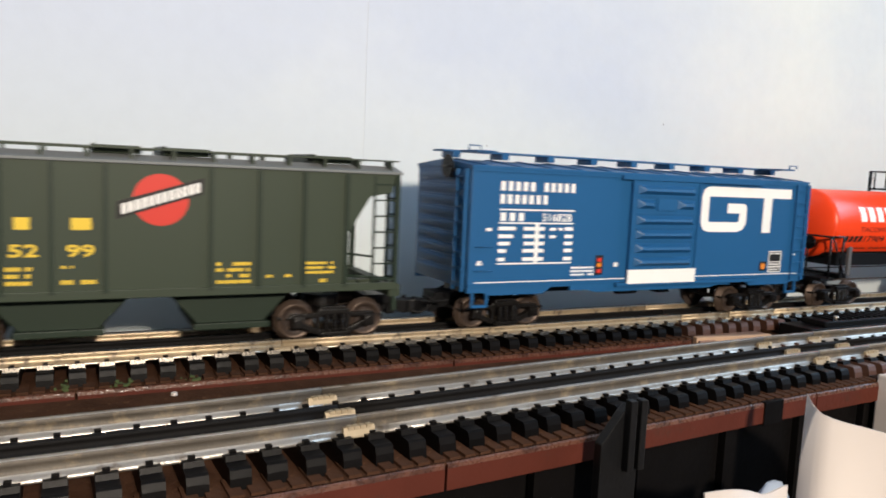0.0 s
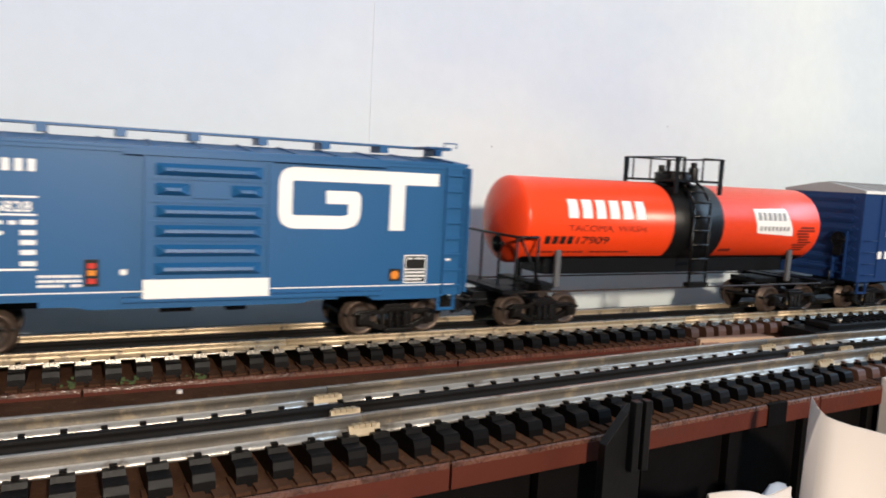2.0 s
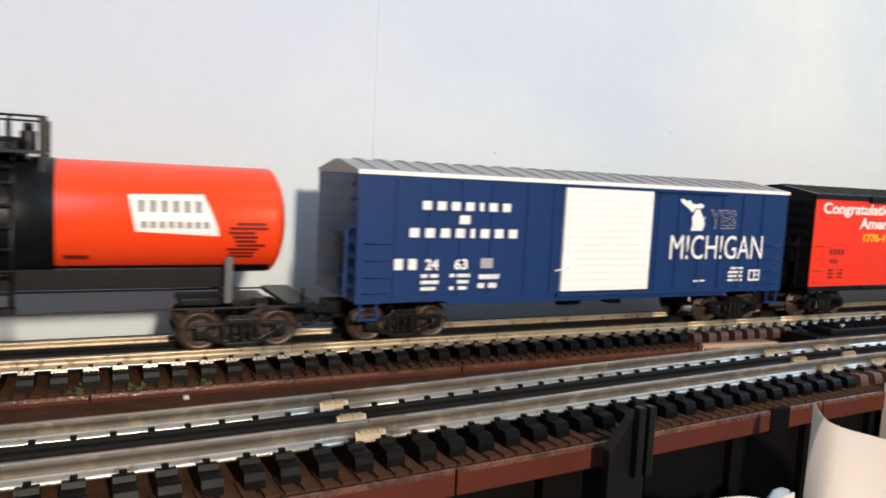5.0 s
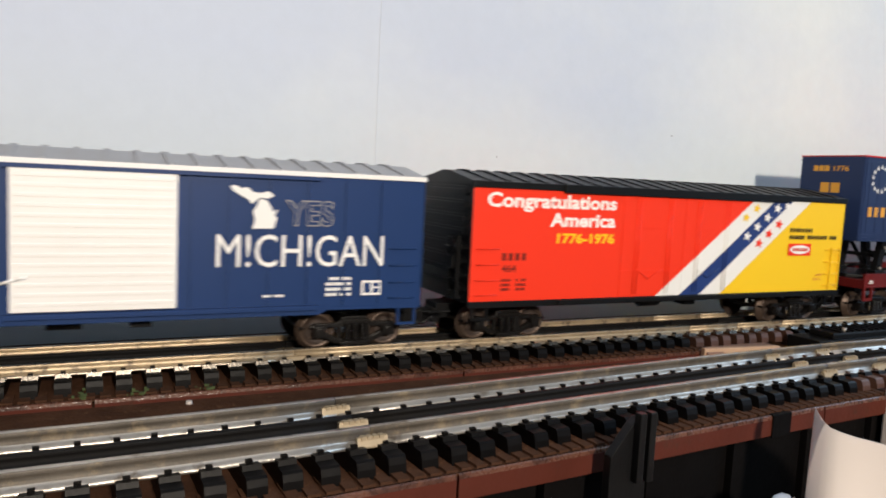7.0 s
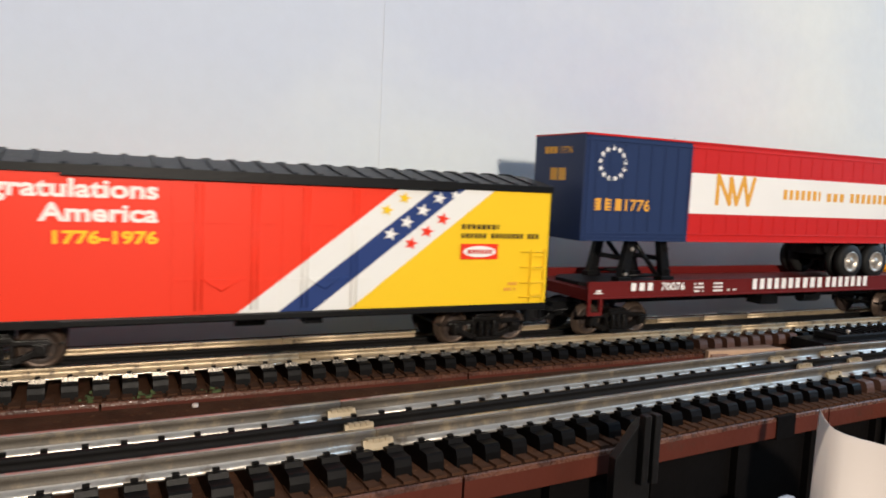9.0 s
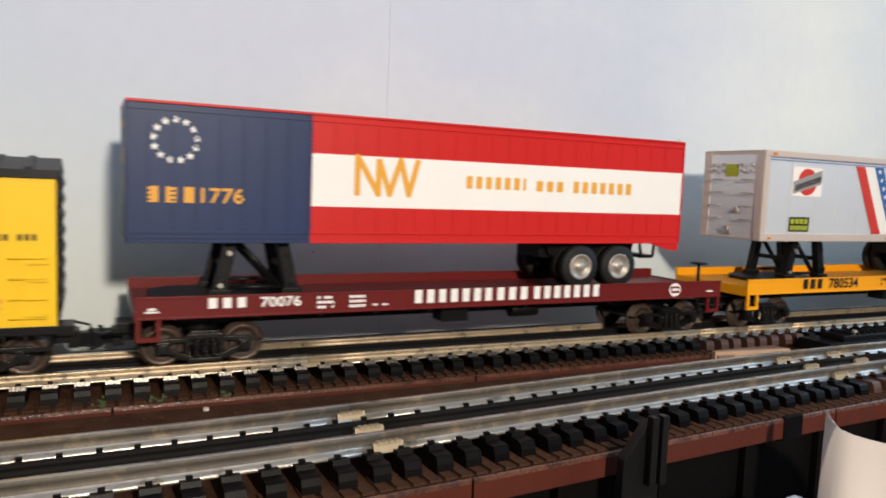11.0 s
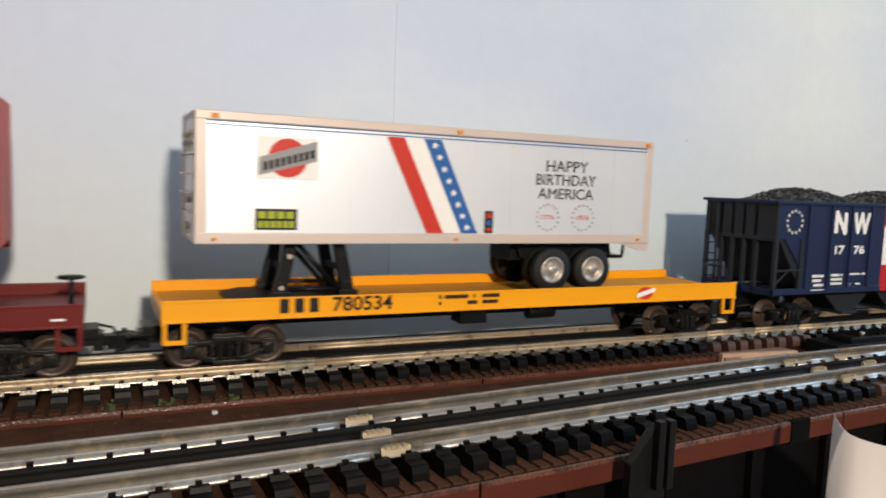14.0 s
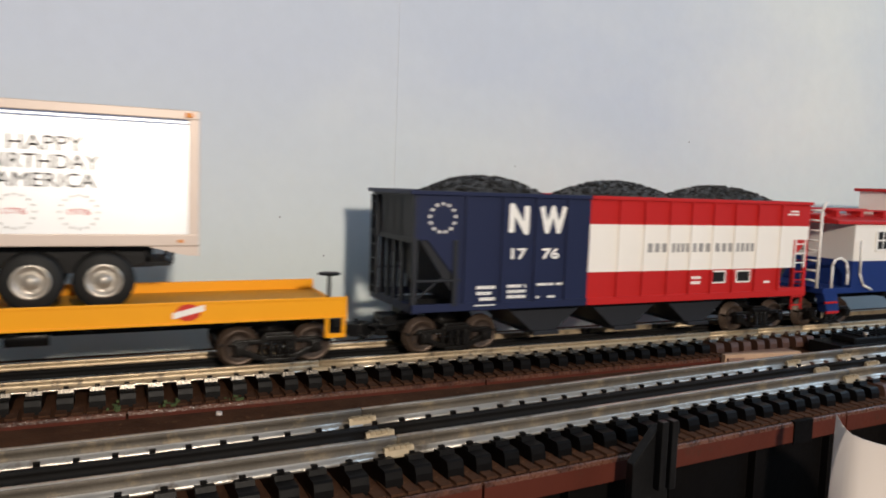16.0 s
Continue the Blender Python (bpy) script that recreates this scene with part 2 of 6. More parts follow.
tagged(part("roadbed_shelf", bm, M["roadbed"]), "rusty brown raised shelf under the train track", "shelf", kind="structure")

# panel seam and small specks on the backdrop
bm = bmesh.new()
box(bm, 0.16745, 0.16757, WALL_Y - 0.0003, WALL_Y + 0.001, -0.1, 2.0)
M["seam"] = node_mat("seam_paint", (0.60, 0.64, 0.71), 0.8, 0, 0.1, 40)
tagged(part("trim", bm, M["seam"]), "faint vertical joint in the painted backdrop", "trim", kind="structure")
M["speck"] = node_mat("dirt_speck", (0.33, 0.35, 0.38), 0.8, 0, 0.2, 40)
for sx_, sz_, sr_ in ((0.0915, 0.0655, 0.0009), (0.259, 0.104, 0.0008), (0.12, 0.041, 0.0009), (0.30, 0.061, 0.0007), (0.42, 0.13, 0.0009)):
    bm = bmesh.new()
    cyl(bm, (sx_, WALL_Y - 0.0003, sz_), (sx_, WALL_Y + 0.0005, sz_), sr_ * 0.7, 9)
    tagged(part("wall_speck", bm, M["speck"]), "tiny dark speck on the painted backdrop", "speck", kind="structure")

# ---- tracks ----
PITCH = 0.0119


def rail_profile(tall=1.0):
    """Rounded T rail: broad foot with a rolled edge, thin web, worn head."""
    half = ((0.0034, -0.0050), (0.0034, -0.0046), (0.00325, -0.00425), (0.0028, -0.0040), (0.0019, -0.0036), (0.0013, -0.0032), (0.0010, -0.0027), (0.0009, -0.0019), (0.0011, -0.0015), (0.00135, -0.0013), (0.0014, -0.0010), (0.0014, -0.0005), (0.0012, -0.00015), (0.0008, 0.0))
    return [(a, -0.005 + (b + 0.005) * tall) for a, b in half] + [(-a, -0.005 + (b + 0.005) * tall) for a, b in reversed(half)]


def sweep(bm, line, off, prof, x0, x1, step=0.03, smooth=False):
    n = max(2, int((x1 - x0) / step))
    rings = []
    for i in range(n + 1):
        x = x0 + (x1 - x0) * i / n
        y, a = line(x)
        d = Vector((-math.sin(a), math.cos(a), 0))
        rings.append([bm.verts.new(Vector((x, y, 0)) + d * (off + p[0]) + Vector((0, 0, p[1]))) for p in prof])
    m = len(prof)
    for r0, r1 in zip(rings, rings[1:]):
        for i in range(m):
            bm.faces.new((r0[i], r1[i], r1[(i + 1) % m], r0[(i + 1) % m])).smooth = smooth
    bm.faces.new(rings[0])
    bm.faces.new(rings[-1][::-1])


def rear_line(x):
    return 0.0, 0.0


def front_line(x):
    """Gentle curve, straight at both ends."""
    c = min(max(x, -0.03), 0.42)
    slope = 0.0205 + 0.5244 * c - 1.3599 * c * c
    return -0.1231 + 0.0205 * c + 0.2622 * c * c - 0.4533 * c ** 3 + slope * (x - c), math.atan(slope)


def on_line(line, x, off=0.0, z=0.0):
    y, a = line(x)
    return pose(x - math.sin(a) * off, y + math.cos(a) * off, z, 0, 0, math.degrees(a))


def make_track(name, line, x0, x1, phase, brown, joints, label, tall=1.0, pitch=PITCH):
    root = tagged(new(name), label, "track", kind="structure")
    for k, off in (("rail", 0.0166), ("centre_rail", 0.0), ("rail", -0.0166)):
        cuts = [x0] + joints + [x1]
        for a, b in zip(cuts, cuts[1:]):
            bm = bmesh.new()
            sweep(bm, line, off, rail_profile(1.0 if k == "centre_rail" else tall), a + 0.0001, b - 0.0001, smooth=True)
            top = max(v.co.z for v in bm.verts)
            for f in bm.faces:
                z = f.calc_center_median().z
                # lit colours on the rear rails, shaded copies on the near ones
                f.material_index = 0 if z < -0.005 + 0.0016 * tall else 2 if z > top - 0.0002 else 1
            part(k, bm, M["rail_black"] if k == "centre_rail" else [M["rail_foot" if tall == 1.0 else "rail_foot_shaded"], M["rail_web" if tall == 1.0 else "rail_web_shaded"], M["rail" if tall == 1.0 else "rail_foot_shaded"]], root, "blackened centre rail" if k == "centre_rail" else "dull silver rail")
    # ties with tie plates and spikes
    bm = bmesh.new()
    prism(bm, [(-0.0312, -0.0112), (-0.0308, -0.0078), (-0.0300, -0.0056), (-0.0292, -0.005), (0.0292, -0.005), (0.0300, -0.0056), (0.0308, -0.0078), (0.0312, -0.0112)], -0.0032, 0.0032, "yz")
    for s in (-1, 1):
        for e in (-1, 1):
            y = s * 0.0166 + e * 0.0034
            box(bm, -0.0010, 0.0010, y - 0.0010, y + 0.0008, -0.005, -0.0031)
        prism(bm, [(s * 0.0170, -0.0051), (s * 0.0170, -0.0046), (s * 0.0238, -0.0034), (s * 0.0245, -0.0051)], -0.0030, 0.0030, "yz", mi=1)
    me = {}
    me["tie_black"] = mesh_of("tie", bm, [M["tie_black"], M["tie_plate"]])
    if tall > 1.0:
        me["tie_black"].materials[1] = M["tie_black"]
    me["tie_brown"] = me["tie_black"].copy()
    me["tie_brown"].materials[0] = M["tie_brown"]
    n = 0
    rnd = random.Random(name)
    x = x0 + (phase - x0) % pitch
    far, far_faces = [], []
    src = me["tie_black"]
    while x < x1:
        if not -0.6 < x < 1.6:
            m = on_line(line, x)
            far_faces += [[len(far) + i for i in f.vertices] for f in src.polygons]
            far += [m @ v.co for v in src.vertices]
            x += pitch
            continue
        k = "tie_brown" if brown[0] < x < brown[1] else "tie_black"
        shared("tie", me[k], root, on_line(line, x) @ pose(rnd.uniform(-2, 2) * 1e-4, rnd.uniform(-4, 4) * 1e-4, 0, 0, 0, rnd.uniform(-0.8, 0.8)))
        x += pitch
    if far:
        rest = bpy.data.meshes.new("far_ties")
        rest.from_pydata(far, [], far_faces)
        rest.materials.append(M["tie_black"])
        tagged(shared("far_ties", rest, root, Matrix()), kind="stuff")
    # joint plates over the rail ends
    bm = bmesh.new()
    prism(bm, [(-0.0062, -0.0048), (0.0062, -0.0048), (0.0046, -0.0012), (-0.0046, -0.0012)], -0.0007, 0.0007)
    prism(bm, [(-0.0016, -0.0049), (-0.0016, -0.0044), (-0.0006, -0.0014), (0.0007, -0.0014), (0.0007, -0.0049)], -0.0056, 0.0056, "yz")
    for i in range(4):
        box(bm, -0.0041 + i * 0.0022, -0.0025 + i * 0.0022, -0.0013, 0.0008, -0.0022, -0.0009)
    mp = mesh_of("joint_plate", bm, [M["plate"], M["rail_black"]])
    low = Matrix.Diagonal((1.0, 1.0, 0.45 if tall == 1.0 else 1.0, 1.0))
    mp.transform(Matrix.Translation((0, 0, -0.005)) @ low @ Matrix.Translation((0, 0, 0.005)))
    for xj in joints:
        for off in (0.0166 - 0.0016, -0.0024, -0.0166 - 0.0024):
            shared("joint_plate", mp, root, on_line(line, xj, off))
    return root


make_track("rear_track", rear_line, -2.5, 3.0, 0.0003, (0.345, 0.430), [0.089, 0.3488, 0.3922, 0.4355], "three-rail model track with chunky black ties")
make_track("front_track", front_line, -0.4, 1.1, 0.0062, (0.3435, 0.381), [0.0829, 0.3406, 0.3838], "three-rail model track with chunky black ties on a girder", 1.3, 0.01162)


def girder(name, line, x0, x1, label, span):
    root = tagged(new(name), label, "bridge", kind="structure")
    bm = bmesh.new()
    sweep(bm, line, 0.0, [(-0.0375, -0.0122), (0.036, -0.0122), (0.036, -0.0112), (-0.0375, -0.0112)], x0, x1)
    part("deck", bm, M["roadbed"], root, "rusty brown ribbed deck")
    cuts = [x0]
    while cuts[-1] < x1:
        cuts.append(min(x1, cuts[-1] + span))
    for a, b in zip(cuts, cuts[1:]):
        bm = bmesh.new()
        sweep(bm, line, 0.0, [(-0.0385, -0.0205), (-0.0368, -0.0205), (-0.0368, -0.0112), (-0.0376, -0.0112), (-0.0383, -0.0116), (-0.0385, -0.0130)], a + 0.0005, b - 0.0005)
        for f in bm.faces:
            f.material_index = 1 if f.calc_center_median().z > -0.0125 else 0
        part("edge_strip", bm, [M["strip"], M["strip_worn_glint"]], root, "oxide red edge strip")
    bm = bmesh.new()
    box(bm, -0.0021, 0.0021, -0.0366, -0.024, -0.0114, -0.0102)
    rb = mesh_of("rib", bm, M["roadbed"])
    x = x0
    while x < x1:
        shared("rib", rb, root, on_line(line, x))
        x += PITCH / 2
    return root


g = girder("front_bridge", front_line, -0.3, 0.62, "red-brown girder bridge carrying the near track", 0.203)
bm = bmesh.new()
sweep(bm, front_line, 0.0, [(-0.030, -0.09), (0.030, -0.09), (0.030, -0.0125), (-0.030, -0.0125)], -0.3, 0.62)
part("web", bm, M["girder"], g, "black girder web")
girder("rear_bridge", rear_line, -0.519, 0.345, "red-brown girder edge under the train track", 0.173)

bm = bmesh.new()
box(bm, -0.0065, 0.0065, -0.0392, -0.0362, -0.0215, -0.0108)
shared("splice_plate", mesh_of("splice_plate", bm, M["girder"], 0.0003), g, on_line(front_line, 0.2766))

# ---- paints and helpers for the cars (drawn in millimetres, front end at x = 0, railhead at z = 0) ----


def paint(name, c, rough=0.42, **k):
    k.setdefault("spec", 0.22)
    return node_mat(name, c, rough, k.pop("metal", 0.0), k.pop("var", 0.06), 25, 0.08, 1500, **k)


M["gt_blue"] = paint("blue_car_paint", (0.013, 0.092, 0.235), spec=0.35)
M["white"] = paint("white_print", (0.86, 0.84, 0.81))
M["hop_green"] = paint("dark_green_car_paint", (0.036, 0.048, 0.031), 0.5)
M["hop_roof"] = paint("weathered_grey_roof", (0.17, 0.18, 0.18), 0.5)
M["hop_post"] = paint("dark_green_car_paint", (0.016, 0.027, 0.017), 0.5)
M["yellow_print"] = paint("yellow_print", (0.72, 0.50, 0.05))
M["orange"] = paint("orange_red_tank_paint", (0.90, 0.062, 0.012), 0.30, spec=0.35)
M["dark_red_print"] = paint("dark_red_print", (0.16, 0.018, 0.012))
M["navy"] = paint("navy_car_paint", (0.011, 0.036, 0.125))
M["roof_grey"] = paint("galvanised_grey_roof", (0.36, 0.36, 0.37), 0.5)
M["con_red"] = paint("red_car_paint", (0.84, 0.040, 0.014))
M["con_yellow"] = paint("yellow_car_paint", (0.88, 0.56, 0.02))
M["con_blue"] = paint("dark_blue_print", (0.02, 0.045, 0.17))
M["maroon"] = paint("maroon_car_paint", (0.13, 0.012, 0.011))
M["tr_blue"] = paint("dark_blue_trailer_paint", (0.020, 0.036, 0.10))
M["tr_red"] = paint("crimson_trailer_paint", (0.56, 0.018, 0.016))
M["gold"] = paint("gold_print", (0.76, 0.37, 0.05))
M["flat_yellow"] = paint("amber_flatcar_paint", (0.86, 0.36, 0.010))
M["deck_yellow"] = paint("amber_deck", (0.62, 0.27, 0.015), 0.6)
M["black_print"] = paint("black_print", (0.015, 0.014, 0.014))
M["silver"] = paint("silver_trailer_side", (0.80, 0.81, 0.83), 0.40, metal=0.45)
M["beige"] = paint("beige_trailer_frame", (0.62, 0.52, 0.46), 0.45, metal=0.2)
M["red_print"] = paint("red_print", (0.576, 0.042, 0.028))
M["blue_print"] = paint("blue_print", (0.03, 0.12, 0.34))
M["grey_print"] = paint("grey_print", (0.30, 0.29, 0.29))
M["sign_yellow"] = paint("olive_yellow_print", (0.38, 0.42, 0.03))
M["amber"] = paint("amber_dot", (0.70, 0.24, 0.03))
M["steel"] = paint("bright_steel", (0.46, 0.42, 0.37), 0.38, metal=0.6)
M["tyre"] = paint("black_tyre", (0.012, 0.012, 0.012), 0.6)
M["coal"] = node_mat("coal", (0.016, 0.015, 0.014), 0.45, 0, 0.5, 200, 0.8, 500)
M["hop_navy"] = paint("navy_hopper_paint", (0.016, 0.022, 0.060), 0.45)
M["hop_dark"] = paint("dark_slate_paint", (0.022, 0.024, 0.030), 0.5)
M["hop_red"] = paint("red_hopper_paint", (0.48, 0.020, 0.020), 0.42)
M["hop_white"] = paint("white_hopper_paint", (0.87, 0.83, 0.78), 0.42)
M["cab_blue"] = paint("royal_blue_paint", (0.014, 0.035, 0.16))


def striped_paint():
    """Red, white, blue, white and yellow slanted bands across the car side, in the car's own space."""
    m = paint("striped_car_paint", (0.84, 0.040, 0.014))
    nt = m.node_tree
    p = nt.nodes["Principled BSDF"]
    tc = nt.nodes.new("ShaderNodeTexCoord")
    sx = nt.nodes.new("ShaderNodeSeparateXYZ")
    nt.links.new(tc.outputs["Object"], sx.inputs[0])
    a = nt.nodes.new("ShaderNodeMath")
    a.operation = "MULTIPLY_ADD"
    nt.links.new(sx.outputs["Z"], a.inputs[0])
    a.inputs[1].default_value = -1.30
    nt.links.new(sx.outputs["X"], a.inputs[2])
    b = nt.nodes.new("ShaderNodeMath")
    b.operation = "MULTIPLY_ADD"
    nt.links.new(a.outputs[0], b.inputs[0])
    b.inputs[1].default_value = 1 / 0.3
    b.inputs[2].default_value = 1.30 * 0.024 / 0.3
    r = nt.nodes.new("ShaderNodeValToRGB")
    r.color_ramp.interpolation = "CONSTANT"
    cols = ((0.0, (0.84, 0.040, 0.014)), (0.127 / 0.3, (0.80, 0.79, 0.76)), (0.1455 / 0.3, (0.02, 0.045, 0.17)), (0.1625 / 0.3, (0.80, 0.79, 0.76)), (0.1795 / 0.3, (0.88, 0.56, 0.02)))
    e = r.color_ramp.elements
    e[0].position, e[0].color = cols[0][0], (*cols[0][1], 1)
    e[1].position, e[1].color = cols[1][0], (*cols[1][1], 1)
    for pos, c in cols[2:]:
        k = e.new(pos)
        k.color = (*c, 1)
    nt.links.new(b.outputs[0], r.inputs["Fac"])
    nt.links.new(r.outputs["Color"], p.inputs["Base Color"])
    return m


M["con_side"] = striped_paint()


def height(z):
    """Car bodies stand a touch lower than drawn."""
    return z - 0.02 * (z - 20) if z > 20 else z


def cp(name, bm, mats, parent, label="", bevel=0.0):
    """A part drawn in millimetres."""
    for v in bm.verts:
        v.co.z = height(v.co.z)
    bmesh.ops.scale(bm, vec=(0.001,) * 3, verts=bm.verts)
    return part(name, bm, mats, parent, label, bevel * 0.001)


def rects(name, rows, y, mat, parent, label="", t=0.12):
    """Flat printed rectangles (x0, x1, z0, z1) on the near side."""
    bm = bmesh.new()
    for x0, x1, z0, z1 in rows:
        box(bm, x0, x1, y - t, y + 0.05, z0, z1)
    return cp(name, bm, mat, parent, label)


def lettering(text, x0, x1, z0, z1, y, mat, parent, bold=0.0, end=None, label=""):
    """Text fitted into x0..x1, z0..z1 on the near side, or on an end facing forward at x = end (then x is y)."""
    c = bpy.data.curves.new("lettering", "FONT")
    c.body, c.offset, c.resolution_u = text, bold, 3
    ob = bpy.data.objects.new("lettering", c)
    me = bpy.data.meshes.new_from_object(ob)
    bpy.data.objects.remove(ob)
    xs = [v.co.x for v in me.vertices]
    ys = [v.co.y for v in me.vertices]
    for v in me.vertices:
        a = (v.co.x - min(xs)) / (max(xs) - min(xs))
        b = (v.co.y - min(ys)) / (max(ys) - min(ys))
        p = (x0 + a * (x1 - x0), y - 0.14, z0 + b * (z1 - z0)) if end is None else (end - 0.14, x1 + a * (x0 - x1), z0 + b * (z1 - z0))
        v.co = Vector((p[0], p[1], height(p[2]))) * 0.001
    me.materials.append(mat)
    ob = new("lettering", me)
    ob.parent = parent
    if label:
        tagged(ob, label)
    return ob


def bars(spec, x0, x1, z0, z1, y, mat, parent, label="plain printed bars"):
    """A printed name as plain upright bars: '#' a bar, '|' a narrow bar, ' ' a gap."""
    w = {"#": 0.82, "|": 0.4, " ": 0.75}
    tot = sum(w[c] for c in spec) + 0.58 * (len(spec) - 1)
    u = (x1 - x0) / tot
    x, rows = x0, []
    for c in spec:
        if c != " ":
            rows.append((x, x + w[c] * u, z0, z1))
        x += (w[c] + 0.58) * u
    for r in rows:
        rects("name_bar", [r], y, mat, parent, label)


def stroke(bm, pts, w, y, closed=False, t=0.14):
    """A printed line of constant width through (x, z) points with rounded joints."""
    n = len(pts)
    for i in range(n if closed else n - 1):
        a, b = Vector(pts[i]), Vector(pts[(i + 1) % n])
        d = (b - a).normalized()
        q = Vector((-d.y, d.x)) * w / 2
        prism(bm, [tuple(a + q), tuple(a - q), tuple(b - q), tuple(b + q)], y - t, y + 0.05)
    for i in range(n):
        if closed or 0 < i < n - 1:
            prism(bm, [(pts[i][0] + w / 2 * math.cos(k * math.pi / 6), pts[i][1] + w / 2 * math.sin(k * math.pi / 6)) for k in range(12)], y - t - 0.01, y + 0.04)


def star(bm, x, z, r, y, rot=0.0, sx=1.0):
    prism(bm, [(x + sx * (r if k % 2 == 0 else r * 0.42) * math.sin(k * math.pi / 5 + rot), z + (r if k % 2 == 0 else r * 0.42) * math.cos(k * math.pi / 5 + rot)) for k in range(10)], y - 0.14, y + 0.05)


def stars(rows, r, y, mat, parent, label="", rot=0.0, sx=1.0):
    """One printed star for each (x, z)."""
    for x, z in rows:
        bm = bmesh.new()
        star(bm, x, z, r, y, rot, sx)
        cp("star", bm, mat, parent, label)


def poly(name, pts, y, mat, parent, label="", t=0.12):
    bm = bmesh.new()
    prism(bm, pts, y - t, y + 0.05)
    return cp(name, bm, mat, parent, label)


def small_print(x0, x1, z0, z1, lines, y, mat, parent, seed, fill=0.75):
    """Unreadable fine print: short bars in lines."""
    rnd = random.Random(seed)
    h = (z1 - z0) / lines
    rows = []
    for i in range(lines):
        z = z1 - (i + 0.5) * h
        x = x0
        while x < x1 - 0.5:
            w = min(rnd.uniform(0.9, 2.4), x1 - x)
            if rnd.random() < fill:
                rows.append((x, x + w, z - h * 0.28, z + h * 0.28))
            x += w + 0.35
    return rects("small_print", rows, y, mat, parent, "unreadable fine print bars")


# wheelset and truck, shared by all cars
bm = bmesh.new()
for s in (-1, 1):
    y = s * 15.4
    lathe(bm, [(y - s * 1.6, 10.2), (y - s * 0.6, 10.2), (y - s * 0.4, 8.9), (y + s * 2.6, 8.6), (y + s * 2.7, 8.0), (y + s * 2.4, 6.9), (y + s * 1.4, 6.4), (y + s * 1.4, 3.4), (y + s * 2.4, 2.6), (y + s * 2.5, 0.9)], 28, "y", mis=[0, 0, 0, 0, 0, 1, 1, 1, 1], mi=1)
    for k in range(6):
        a = k * math.pi / 3
        cyl(bm, (4.9 * math.cos(a), y + s * 1.3, 4.9 * math.sin(a)), (4.9 * math.cos(a), y + s * 1.75, 4.9 * math.sin(a)), 0.8, 8, mi=0)
cyl(bm, (0, -20.5, 0), (0, 20.5, 0), 1.3, 10, mi=1)
bmesh.ops.scale(bm, vec=(0.001,) * 3, verts=bm.verts)
WHEELSET = mesh_of("wheelset", bm, [M["wheel"], M["wheelface"]])
WHEEL_R = 0.0088


def truck_mesh():
    bm = bmesh.new()
    for s in (-1, 1):
        y0, y1 = s * 19.6, s * 22.4
        prism(bm, [(-23, 10.8), (-20.5, 12.9), (-9, 13.0), (-6, 16.2), (6, 16.2), (9, 13.0), (20.5, 12.9), (23, 10.8), (19, 10.6), (10, 11.0), (-10, 11.0), (-19, 10.6)], y0, y1)
        prism(bm, [(-9.5, 2.8), (9.5, 2.8), (9.0, 5.0), (-9.0, 5.0)], y0, y1)
        for e in (-1, 1):
            prism(bm, [(e * 9.5, 2.8), (e * 20.5, 8.2), (e * 19.5, 10.6), (e * 8.0, 5.2)], y0, y1)
            box(bm, e * 7.6 - 1.0, e * 7.6 + 1.0, min(y0, y1), max(y0, y1), 4.6, 11.4)
        for e in (-1, 1):
            box(bm, e * 18 - 2.8, e * 18 + 2.8, min(y0, y1 + s * 1.6), max(y0, y1 + s * 1.6), 6.2, 11.6)
            cyl(bm, (e * 18, y1, 8.8), (e * 18, y1 + s * 2.4, 8.8), 2.3, 12)
        for k in (-4, 0, 4):
            cyl(bm, (k, y1 + s * 0.9, 4.2), (k, y1 + s * 0.9, 12.6), 1.55, 10)
            for z in (5.5, 7, 8.5, 10, 11.5):
                cyl(bm, (k, y1 + s * 0.9, z - 0.3), (k, y1 + s * 0.9, z + 0.3), 1.9, 10)
        box(bm, -7.5, 7.5, min(y1, y1 + s * 2.2), max(y1, y1 + s * 2.2), 2.2, 4.0)
        box(bm, -7.5, 7.5, min(y1, y1 + s * 2.0), max(y1, y1 + s * 2.0), 12.8, 15.0)
    box(bm, -5.5, 5.5, -22, 22, 10.5, 14.5)
    cyl(bm, (0, 0, 14), (0, 0, 19.5), 9, 20)
    for e in (-1, 1):
        box(bm, e * 26 - 0.8, e * 26 + 0.8, -19, 19, 9.5, 11.0)
    bmesh.ops.scale(bm, vec=(0.001,) * 3, verts=bm.verts)
    return mesh_of("truck", bm, M["truck"], 0.0003)


TRUCK = truck_mesh()
bm = bmesh.new()
box(bm, -14, 6, -3.0, 3.0, 8.4, 13.0)
box(bm, -9, 8, -7.5, 7.5, 12.6, 17.5)
box(bm, -11, -6, -5, 5, 6.5, 14.5)
prism(bm, [(-14, -3.6), (-20, -5.4), (-24.5, -4.6), (-24.5, -1.6), (-20.5, -1.2), (-18.5, 1.6), (-21.0, 4.6), (-17.0, 5.2), (-13, 3.4)], 6.8, 13.4, "xy")
cyl(bm, (-19.5, -3.0, 5.0), (-19.5, -3.0, 15.0), 1.2, 10)
bar(bm, [(-16, -3, 12), (-15, -13, 13.5), (-6, -18, 15)], 0.7)
bar(bm, [(-8, -6, 15), (-13, -7, 9), (-18, -7, 6.5), (-22, -6, 8)], 0.8)
bmesh.ops.scale(bm, vec=(0.001,) * 3, verts=bm.verts)
COUPLER = mesh_of("coupler", bm, M["black"], 0.0003)
CARS, WHEELS = [], []


